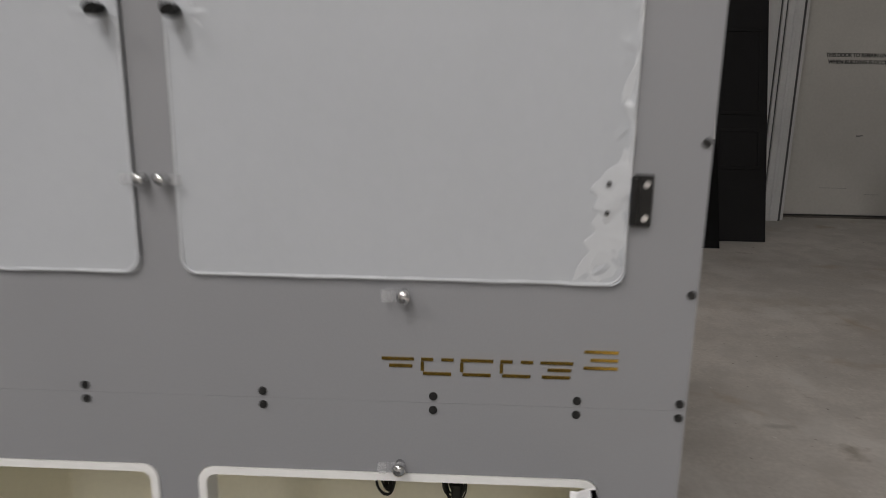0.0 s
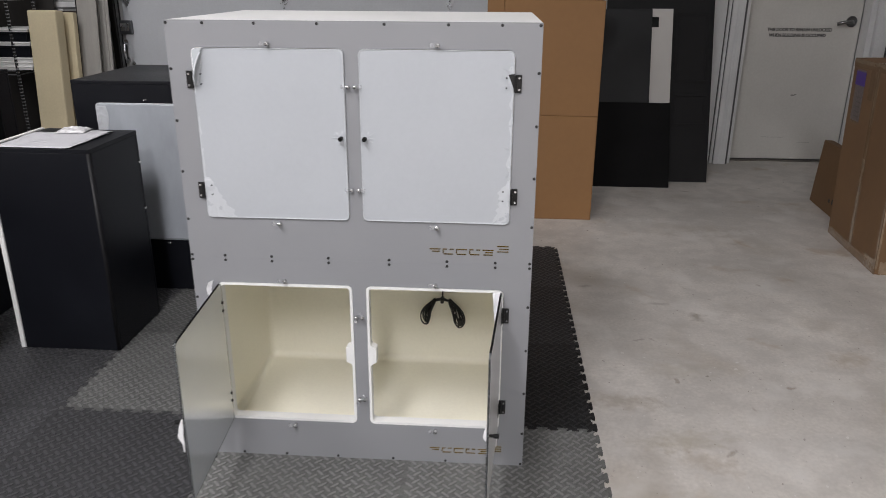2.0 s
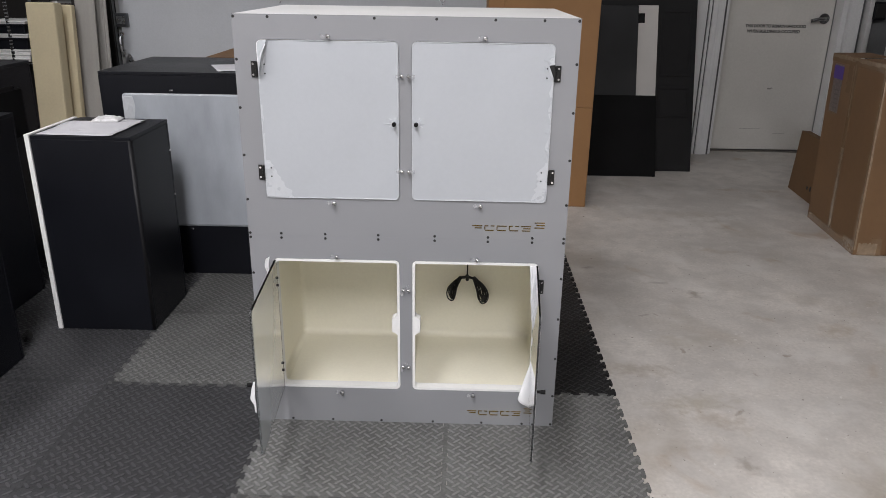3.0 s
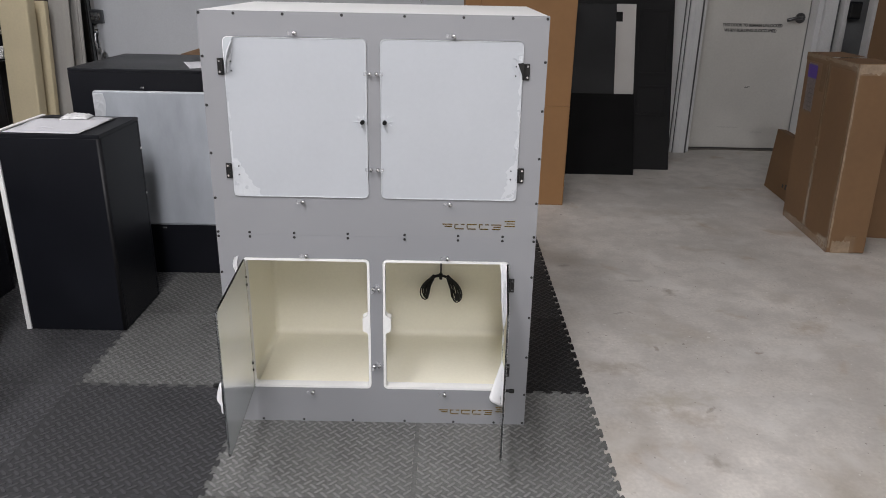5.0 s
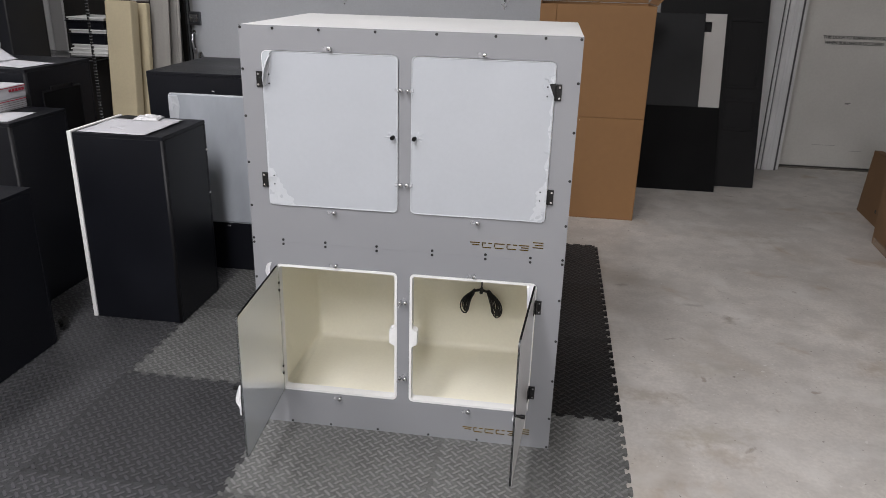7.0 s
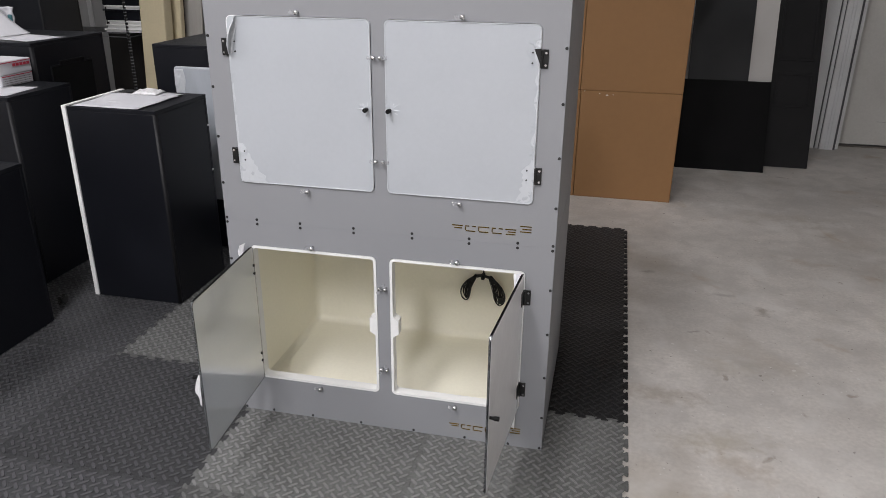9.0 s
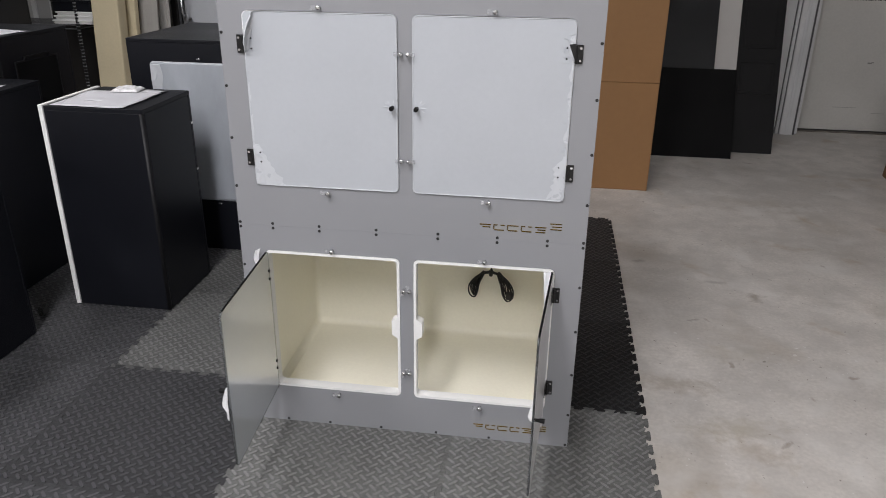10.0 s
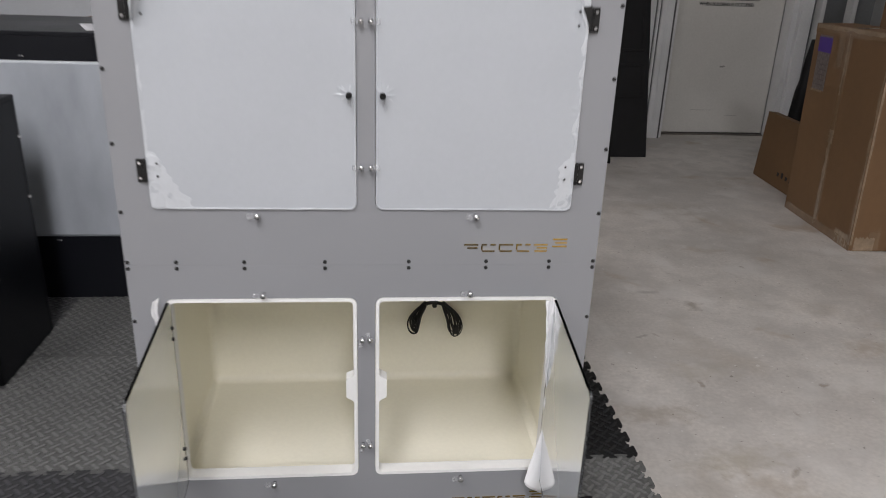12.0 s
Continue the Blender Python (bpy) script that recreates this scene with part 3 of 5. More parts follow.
def wrinkled_film(w, h, seed, knob_at, peeled):
    """Protective film on a pane, w wide from its hinge edge, creased along that edge, in the corners and round the knob."""
    bm = bmesh.new()
    r = 0.014
    rnd = random.Random(int(seed * 10))
    folds = []

    def fold(x, z, ang, length, high, wide):
        folds.append((x, z, math.cos(ang), math.sin(ang), length, high, wide))

    wide_corner = 0.065 if peeled else 0.032
    for k in range(16 if peeled else 9):  # lower hinge corner
        u, v = rnd.random() ** 1.2 * wide_corner, rnd.random() ** 1.2 * 0.11
        if u / (wide_corner + 0.005) + v / 0.12 < 1.05:
            fold(u, v, rnd.choice((0.9, -0.7, 2.2, 0.2)) + rnd.uniform(-0.35, 0.35), rnd.uniform(0.010, 0.026), rnd.uniform(0.0006, 0.0016), rnd.uniform(0.002, 0.004))
    if not peeled:  # upper hinge corner and lumps down the hinge edge
        for k in range(8):
            fold(rnd.random() * 0.03, h - 0.03 - rnd.random() * 0.075, rnd.uniform(-1.2, 1.2), rnd.uniform(0.008, 0.022), rnd.uniform(0.001, 0.0028), rnd.uniform(0.0016, 0.003))
        for k in range(20):
            fold(rnd.random() ** 2 * 0.014, rnd.uniform(0.08, h - 0.08), rnd.uniform(-0.9, 0.9), rnd.uniform(0.005, 0.014), rnd.uniform(0.0007, 0.002), rnd.uniform(0.002, 0.004))
    else:
        for k in range(7):
            fold(rnd.random() ** 2 * 0.01, rnd.uniform(0.08, h - 0.12), rnd.uniform(-0.9, 0.9), rnd.uniform(0.004, 0.010), rnd.uniform(0.0006, 0.0016), rnd.uniform(0.0014, 0.003))
    for k in range(6):  # rays round the knob
        a = 2 * math.pi * (k + 0.6 * rnd.random()) / 6
        L = rnd.uniform(0.012, 0.026)
        fold(knob_at[0] + math.cos(a) * (0.006 + L / 2), knob_at[1] + math.sin(a) * (0.006 + L / 2), a, L, rnd.uniform(0.0012, 0.0026), rnd.uniform(0.0012, 0.0022))

    def pt(u, v):
        x = w * (u - 0.13 * math.sin(2 * math.pi * u))
        z = v * h
        # rounded corners
        dx, dz = min(x, w - x), min(z, h - z)
        if dx < r and dz < r:
            ox, oz = r - dx, r - dz
            d = math.hypot(ox, oz)
            if d > r:
                k = r / d
                x += (1 if x < w / 2 else -1) * ox * (1 - k)
                z += (1 if z < h / 2 else -1) * oz * (1 - k)
        push = 0.0
        for fx, fz, ca, sa, L, high, wide in folds:
            px, pz = x - fx, z - fz
            if abs(px) > 0.03 or abs(pz) > 0.03:
                continue
            a, b = px * ca + pz * sa, px * sa - pz * ca
            e, t = 1 - abs(a) / (0.8 * L), 1 - (b / wide if b > 0 else -b / (3.2 * wide))
            if e > 0 and t > 0:
                push += high * 0.6 * t * e
        lip = 0.0016 * math.exp(-min(dx, dz) / 0.0022) * max(0.0, 0.6 + N(x * 22, z * 22, seed))
        soft = 0.0016 * math.exp(-x / 0.012) * max(0.0, 0.3 + N(z * 17, seed, 3.1))
        dimple = 0.0022 * math.exp(-(math.hypot(x - knob_at[0], z - knob_at[1]) / 0.012) ** 2)
        push += lip + soft + dimple
        shrink = 0.006 * math.exp(-x / 0.01) * (0.4 + N(z * 16, seed, 8.0)) if 0.02 < z < h - 0.02 and not peeled else 0.0
        if peeled:  # the upper hinge corner is pulled back in a curl
            k = max(0.0, (z - (h - 0.085)) / 0.085)
            shrink = 0.032 * k ** 1.4 * math.exp(-x / 0.03)
            push += 0.011 * math.sqrt(k) * math.exp(-x / 0.008) + 0.004 * k * math.exp(-x / 0.03)
        return (x + max(0.0, shrink), -0.0045 - push, z)

    grid(bm, 170, 230, pt)
    return thick(bm, 0.0005)


def crumpled(where, amp, seed, nu, nv, lift=0.0052):
    """A loose, creased piece of film; where(u, v) gives its place on the pane and how loose it is there."""
    bm = bmesh.new()

    def pt(u, v):
        x, z, k = where(u, v)
        sharp = max(0.0, 1 - 3.4 * abs(N(x * 34 + z * 12, z * 30 - x * 18, seed)))
        fine = max(0.0, 1 - 3.0 * abs(N(x * 80, z * 66, seed + 5)))
        swell = max(0.0, 0.25 + N(x * 26, z * 26, seed + 9))
        return (x, -lift - k * amp * (0.55 * sharp ** 1.5 + 0.10 * fine + 0.7 * swell), z)

    grid(bm, nu, nv, pt)
    return thick(bm, 0.0004)


def film_pieces(w, h, knob_at, seed, west):
    """The loose pieces on one film: corner, hinge edge, star round the knob and rolled border."""
    out = []
    ch, cw = (0.112, 0.075) if west else (0.120, 0.034)

    def corner(u, v):
        x = u * (cw * (1 - v) ** 1.2 + 0.010 + 0.012 * N(v * 9, seed, 1.0))
        return (0.002 + x, 0.003 + v * ch, (1 - u) ** 0.5 * min(1.0, 6 * (1 - v)))

    out.append(crumpled(corner, 0.0015 if west else 0.0012, seed, 70, 90))

    def lumps(u, v):
        x = u * (0.030 + 0.012 * N(v * 7, seed, 4.0)) * math.sin(math.pi * min(1, 0.1 + 0.9 * v)) ** 0.5
        return (0.001 + x, 0.058 + 0.055 * v, (1 - u) ** 0.6 * math.sin(math.pi * v) ** 0.5)

    out.append(crumpled(lumps, 0.006 if west else 0.004, seed + 20, 40, 50, 0.0056))

    def hinge_edge(u, v):
        wide = (0.004 + 0.004 * max(0.0, N(v * 14, seed, 2.0))) if west else 0.003 + 0.016 * max(0.0, N(v * 7.3, seed, 2.0)) + 0.006 * max(0.0, v - 0.75) * 4
        return (0.0015 + u * wide + (0.0 if west else 0.003 * max(0.0, N(v * 21, seed, 6.0))), 0.11 + v * (h - 0.145 - (0.06 if west else 0.0)), (1 - u) ** 0.5 * min(1.0, 12 * v, 14 * (1 - v)))

    out.append(crumpled(hinge_edge, 0.0012 if west else 0.0042, seed + 40, 24, 220, 0.0054))
    rnd = random.Random(int(seed * 7))
    rays = [(2 * math.pi * (k + 0.7 * rnd.random()) / 7, rnd.uniform(0.5, 1.0)) for k in range(7)]

    def star(u, v):
        a, ridge = 2 * math.pi * v, 0.0
        for b, k in rays:
            d = abs((a - b + math.pi) % (2 * math.pi) - math.pi)
            ridge = max(ridge, k * max(0.0, 1 - d / 0.22))
        rad = 0.004 + u * (0.006 + 0.015 * ridge)
        x = min(knob_at[0] + rad * math.cos(a), w - 0.0015)
        return (x, knob_at[1] + rad * math.sin(a), (1 - u) * (0.2 + ridge))

    out.append(crumpled(star, 0.0045, seed + 60, 14, 120))
    bm = bmesh.new()
    ring = []
    loop = rrect(0.0016, w - 0.0016, 0.0016, h - 0.0016, 0.015, 8)
    for k, (x, z) in enumerate(loop):
        x2, z2 = loop[(k + 1) % len(loop)]
        n = max(1, int(math.hypot(x2 - x, z2 - z) / 0.004))
        ring += [(x + (x2 - x) * j / n, z + (z2 - z) * j / n) for j in range(n)]
    pts = [(x, -0.0052 - 0.0005 * N(x * 40, z * 40, seed), z) for x, z in ring if not (west and x < 0.03 and z > h - 0.09 + 2.2 * x)]
    if west:  # the border is open at the peeled corner
        k = next(i for i in range(len(pts)) if (Vector(pts[i]) - Vector(pts[i - 1])).length > 0.02)
        pts = pts[k:] + pts[:k]
    tube(bm, pts, lambda i: 0.00135 * (1 + 0.55 * N(pts[i][0] * 60, pts[i][2] * 60, seed + 2)), 6, closed=not west)
    out.append(bm)
    return out


def mirror_x(bm):
    bmesh.ops.scale(bm, vec=(-1, 1, 1), verts=bm.verts[:])
    bmesh.ops.reverse_faces(bm, faces=bm.faces[:])
    return bm


def enclosure(z0, z1, oz0, oz1, label, group, upper):
    c = thing("pet_enclosure", label, "enclosure", ((CXL + CXR) / 2, DEPTH / 2, z0), group)
    OPEN_X = TOP_X if upper else LOW_X
    holes = [rrect(a, b, oz0, oz1, 0.016) for a, b in OPEN_X]
    bm = slab(bmesh.new(), [(CXL, z0), (CXR, z0), (CXR, z1), (CXL, z1)], [h[::-1] for h in holes], 0.0, 0.012)
    part("front_panel", bm, GREY, c, "light grey front panel with two openings")
    t = 0.012
    zs, xi = (z1 - 0.0125, 0.0) if upper else (z1 - 0.0004, 0.0125)
    part("side_panel", B(CXL, CXL + t, 0.0125, DEPTH - 0.0005, z0, zs, 0.001), GREY, c)
    part("side_panel", B(CXR - t, CXR, 0.0125, DEPTH - 0.0005, z0, zs, 0.001), GREY, c)
    part("top_panel", B(CXL + xi, CXR - xi, 0.0125, DEPTH, z1 - t, z1, 0.001), WHITE, c, "white top panel")
    part("bottom_panel", B(CXL + t + 0.001, CXR - t - 0.001, 0.0125, DEPTH - 0.013, z0, z0 + t), WHITE, c)
    part("back_panel", B(CXL + t + 0.001, CXR - t - 0.001, DEPTH - t, DEPTH - 0.001, z0, z1 - t - 0.001), WHITE, c)
    # moulded liner with rounded inner corners
    bm = bmesh.new()
    lx0, lx1, ly0, ly1, lz0, lz1 = CXL + 0.014, CXR - 0.014, 0.0126, 0.605, z0 + 0.026, z1 - 0.045
    vs = box(bm, lx0, lx1, ly0, ly1, lz0, lz1)
    bm.faces.ensure_lookup_table()
    front = [f for f in bm.faces if all(abs(v.co.y - ly0) < 1e-5 for v in f.verts)]
    bmesh.ops.delete(bm, geom=front, context="FACES")
    es = [e for e in bm.edges if not all(abs(v.co.y - ly0) < 1e-5 for v in e.verts)]
    bmesh.ops.bevel(bm, geom=es, offset=0.026, segments=8, affect="EDGES", profile=0.5)
    bmesh.ops.recalc_face_normals(bm, faces=bm.faces)
    bmesh.ops.solidify(bm, geom=bm.faces[:], thickness=0.003)
    liner = part("liner", bm, CREAM, c, "cream moulded inner liner", smooth=True)
    for p in liner.data.polygons:
        p.use_smooth = p.area < 0.02
    # white rims inside the openings, each with a finger notch tab
    zc = (oz0 + oz1) / 2 + 0.006
    for i, (a, b) in enumerate(OPEN_X):
        outer = rrect(a + 0.0008, b - 0.0008, oz0 + 0.0008, oz1 - 0.0008, 0.0155)
        g = 0.0085
        ring = rrect(a + g, b - g, oz0 + g, oz1 - g, 0.010)
        n = 6
        tab, tw = 0.035, 0.017
        if i == 0:
            k = n  # after the lower right corner
            ins = [(b - g, zc - tab), (b - g - 0.004, zc - tab + 0.005), (b - g - tw, zc - tab + 0.012), (b - g - tw, zc + tab - 0.012), (b - g - 0.004, zc + tab - 0.005), (b - g, zc + tab)]
        else:
            k = 3 * n  # after the upper left corner
            ins = [(a + g, zc + tab), (a + g + 0.004, zc + tab - 0.005), (a + g + tw, zc + tab - 0.012), (a + g + tw, zc - tab + 0.012), (a + g + 0.004, zc - tab + 0.005), (a + g, zc - tab)]
        ring = ring[:k] + ins + ring[k:]
        bm = slab(bmesh.new(), outer, [ring[::-1]], 0.006 if upper else -0.0015, 0.03)
        part("rim", bm, WHITE, c, "white rim with a finger notch")
    # doors
    for i, (a, b) in enumerate(OPEN_X):
        s = 1 if i == 0 else -1
        g = 0.0008 if upper else 0.002
        pivot = 0.0 if upper else 0.007
        w, h = b - a - 2 * g, oz1 - oz0 - 2 * g
        hx = a + g + pivot if i == 0 else b - g - pivot
        kz = 0.502 * h
        mk = Matrix.Translation((hx, 0.0015 if upper else -0.002, oz0 + g))
        if not upper:
            mk = mk @ pose(0, 0, 0, 0, 0, -s * (86.2 if i == 0 else 85.8))
        outline = [(s * x, z) for x, z in rrect(0, w, 0, h, 0.014)]
        bm = slab(bmesh.new(), outline if s > 0 else outline[::-1], [], -0.0045, 0.0)
        door = part("door", bm, ACRYL, c, "white film-covered hinged pane, shut" if upper else "milky acrylic door standing open", m=mk)
        inner = [(s * x, z) for x, z in rrect(0.0016, w - 0.0016, 0.0016, h - 0.0016, 0.0125)]
        bm = slab(bmesh.new(), outline if s > 0 else outline[::-1], [inner[::-1] if s > 0 else inner], -0.0049, 0.0004)
        part("edge", bm, LOOSE if upper else BLACKM, door, "" if upper else "dark polished edge", local=True)
        if not upper:
            bm = crumpled(lambda u, v: (0.004 + u * (w - 0.008), 0.004 + v * (h - 0.008), 0.35 + 0.65 * abs(2 * u - 1) ** 3), 0.0006, 90.0 + i, 90, 100, 0.0053)
            part("film", bm if s > 0 else mirror_x(bm), LITFILM, door, "creased protective film on the outer face", smooth=True, local=True)
        part("knob", KNOB, KNOBM, door, "small black knob", local=True, m=Matrix.Translation((s * (w - 0.013), -0.0045, kz)))
        for zz in (0.083, 0.385):
            if upper:
                hinge(c, hx - s * (0.002 + pivot), oz0 + zz - 0.004, -s)
            else:
                hh = part("hinge", B(-0.004 if s > 0 else -0.03, 0.03 if s > 0 else 0.004, -0.0075, -0.0047, zz - 0.025, zz + 0.017, 0.001), BLACKM, door, "black steel butt hinge", local=True)
                bm = bmesh.new()
                tube(bm, [(0, -0.007, zz - 0.025), (0, -0.007, zz + 0.017)], 0.0038, 8)
                part("hinge_barrel", bm, BLACKM, hh, local=True)
                for dz in (-0.016, 0.010) if i == 0 else ():
                    bm = bmesh.new()
                    tube(bm, [(s * 0.009, 0.0, zz + dz), (s * 0.009, 0.004, zz + dz)], 0.0042, 8)
                    part("hinge_nut", bm, RUBBER, door, local=True)
                hinge(c, hx - s * (0.002 + pivot), oz0 + zz - 0.004, -s)
        if upper:
            bm = wrinkled_film(w, h, 3.7 + 9 * i, (w - 0.013, kz), i == 0)
            if s < 0:
                mirror_x(bm)
            film = part("film", bm, FILM, door, "creased white protective film", local=True)
            for bm in film_pieces(w, h, (w - 0.013, kz), 3.7 + 9 * i, i == 0):
                if s < 0:
                    mirror_x(bm)
                part("loose_fold", bm, FOLD, door, "loose white fold of the film", smooth=True, local=True)
            if i == 1:  # the film has drawn back from this hinge leaf
                leaf = [(0.001, 0.364), (-0.016, 0.404), (0.001, 0.406)]
                part("hinge_leaf", slab(bmesh.new(), leaf, [], -0.0125, -0.0105), BLACKM, door, "black hinge leaf", local=True)
            for zz in (0.083, 0.385):
                for dz in (-0.016, 0.010):
                    bm = bmesh.new()
                    tube(bm, [(s * 0.020, -0.005, zz + dz), (s * 0.020, -0.0085, zz + dz)], 0.0022, 8)
                    part("hinge_screw", bm, BLACKM, door, local=True)
    # corner and edge screws
    xs = [CM + s * d for d in (0.087, 0.251, 0.387, 0.483) for s in (-1, 1)]
    zs = [z0 + (z1 - z0) * k for k in (0.175, 0.385, 0.6, 0.81)]
    for x in xs:
        for z in (z0 + 0.007, z1 - 0.007):
            part("screw", SCREW, BLACKM, c, m=Matrix.Translation((x, 0, z)))
    for x in (CXL + 0.0058, CXR - 0.0058):
        for z in zs:
            part("screw", SCREW, BLACKM, c, m=Matrix.Translation((x, 0, z)))
    # turn buttons
    for a, b in OPEN_X:
        for z, up in ((oz0 - 0.012, -1), (oz1 + 0.011, 1)):
            la = part("latch", LATCH, CLEAR, c, "clear plastic turn button", m=Matrix.Translation(((a + b) / 2 + 0.004, 0, z)) @ Matrix.Diagonal((1.25, 1.1, 1.25, 1)))
            part("latch_screw", LATCHSCREW, CHROME, la, local=True)
    for x, s in ((OPEN_X[0][1] + (0.0085 if upper else 0.0115), 1), (OPEN_X[1][0] - (0.0085 if upper else 0.0115), -1)):
        for z in (oz0 + 0.09, oz1 - 0.096):
            la = part("latch", LATCH, CLEAR, c, "clear plastic turn button", m=Matrix.Translation((x, 0, z)) @ pose(0, 0, 0, 0, (0 if s > 0 else 180) if upper else -70 * s, 0) @ Matrix.Diagonal((1.05, 1.1, 1.1, 1)))
            part("latch_screw", LATCHSCREW, CHROME, la, local=True)
    # gold emblem: plain bars
    ez = oz0 - 0.0925 if upper else oz0 - 0.092
    bars = []
    for g in range(5):
        x = 0.184 + g * 0.0372
        if g in (0, 2, 4):
            bars.append((x, x + 0.0305, 0.0142, 0.0172))
        else:
            bars += [(x, x + 0.0115, 0.0142, 0.0172), (x + 0.019, x + 0.0305, 0.0142, 0.0172)]
        if g in (0, 4):
            bars.append((x + 0.007, x + 0.029, 0.0072, 0.0102))
        if g:
            bars.append((x + 0.002, x + 0.0285, 0.0, 0.003))
        if g in (1, 2, 3):
            bars.append((x - 0.0004, x + 0.0026, 0.004, 0.0134))
    for dz in (0.0105, 0.0185, 0.0265):
        bars.append((0.373 + (0.006 if dz == 0.0185 else 0), 0.4045, dz, dz + 0.0028))
    for a, b, p, q in bars:
        part("emblem_bar", B(a, b, -0.0011, -0.0001, ez + p, ez + q), GOLD, c, "thin gold mirror bar of the emblem")
    return c


MT = 0.012
lower = enclosure(MT, 0.6755, 0.141, 0.600, "grey lower enclosure with cream inside, both doors open", "stacked enclosures", False)
upper = enclosure(0.6757, 1.329, 0.797, 1.261, "grey upper enclosure with white top, film-covered doors shut", "stacked enclosures", True)


# loose film: peeled corner on the upper west door, hanging strip on the lower east door
def ribbon(name, pts, widths, dirs, label, parent, seed, nu=36, nv=14, crumple=0.006):
    bm = bmesh.new()
    P = [Vector(p) for p in pts]
    D = [Vector(d) for d in dirs]

    def at(L, t):
        k = min(int(t * (len(L) - 1)), len(L) - 2)
        f = t * (len(L) - 1) - k
        return L[k] * (1 - f) + L[k + 1] * f

    def fn(u, v):
        p, w, d = at(P, u), at(widths, u), at(D, u).normalized()
        q = p + d * w * (v - 0.0)
        c = crumple * (0.4 + v)
        return q + c * Vector((N(q.x * 40, q.z * 30, seed), N(q.y * 40 + v * 4, q.z * 34, seed + 3), 0.5 * N(q.x * 30, q.z * 30, seed + 7)))

    grid(bm, nu, nv, fn)
    return part(name, thick(bm, 0.0006), LOOSE, parent, label, smooth=True)


bm = bmesh.new()


def peeled_corner(u, v):
    """The upper hinge corner of the film, bent forward in a half curl along the line where it still sticks."""
    wide = 0.026 * math.sin(math.pi * (0.12 + 0.80 * u)) ** 0.7
    curl = math.radians(150) * v
    x = -0.406 - 0.024 * u - wide * 0.55 * math.sin(curl) + 0.0012 * N(u * 9, v * 4, 2.0)
    return (x, -0.0055 - wide * 0.55 * (1 - math.cos(curl)) + 0.0015 * N(u * 7, v * 6, 5.0), 1.256 - 0.094 * u - 0.006 * v)


grid(bm, 40, 16, peeled_corner)
part("peeled_film", thick(bm, 0.0005), FOLD, upper, "peeled corner of white film curling off the door", smooth=True)
ribbon("peeled_film", [(0.390, -0.014, 0.600), (0.3895, -0.018, 0.57), (0.3895, -0.018, 0.52), (0.3898, -0.016, 0.44), (0.3905, -0.014, 0.36), (0.3905, -0.013, 0.275)],
       [0.024, 0.026, 0.020, 0.014, 0.005, 0.003], [(-0.92, -0.35, 0), (-0.9, -0.4, 0), (-0.92, -0.35, 0), (-0.9, -0.4, 0), (-0.9, -0.4, 0), (-0.9, -0.4, 0)],
       "strip of white film along the door's hinge edge", lower, 11.0, 60, 12, 0.004)
bm = bmesh.new()


def cone_point(u, v):
    """A loose fold of film that widens towards its lower end."""
    r = 0.0015 + 0.021 * u ** 1.15
    wob = 1 + 0.10 * math.sin(v * 7 + u * 3) * u
    dip = 0.034 * (1 - v) * u ** 4
    y = -0.012 - 0.03 * u - 0.35 * r * wob * math.sin(math.pi * v)
    return (0.3933 + 0.091 * (y + 0.002) - 2 * r * v * wob, y, 0.285 - 0.145 * u - dip)


grid(bm, 24, 28, cone_point)
part("peeled_film", thick(bm, 0.0006), LOOSE, lower, "fold of white film hanging off the door", smooth=True)
ribbon("peeled_film", [(-0.440, -0.02, 0.612), (-0.443, -0.03, 0.585), (-0.440, -0.035, 0.55)], [0.020, 0.016, 0.004], [(-0.5, -0.6, 0), (-0.4, -0.8, 0), (-0.3, -0.8, 0)], "scrap of white film on the door's corner", lower, 21.0)
ribbon("peeled_film", [(-0.408, -0.386, 0.384), (-0.409, -0.390, 0.362), (-0.408, -0.394, 0.325), (-0.406, -0.396, 0.292)], [0.006, 0.0105, 0.008, 0.002], [(-0.9, -0.2, 0.2), (-0.9, -0.3, 0), (-0.9, -0.3, 0), (-0.8, -0.3, 0)], "scrap of white film below the knob", lower, 25.0)


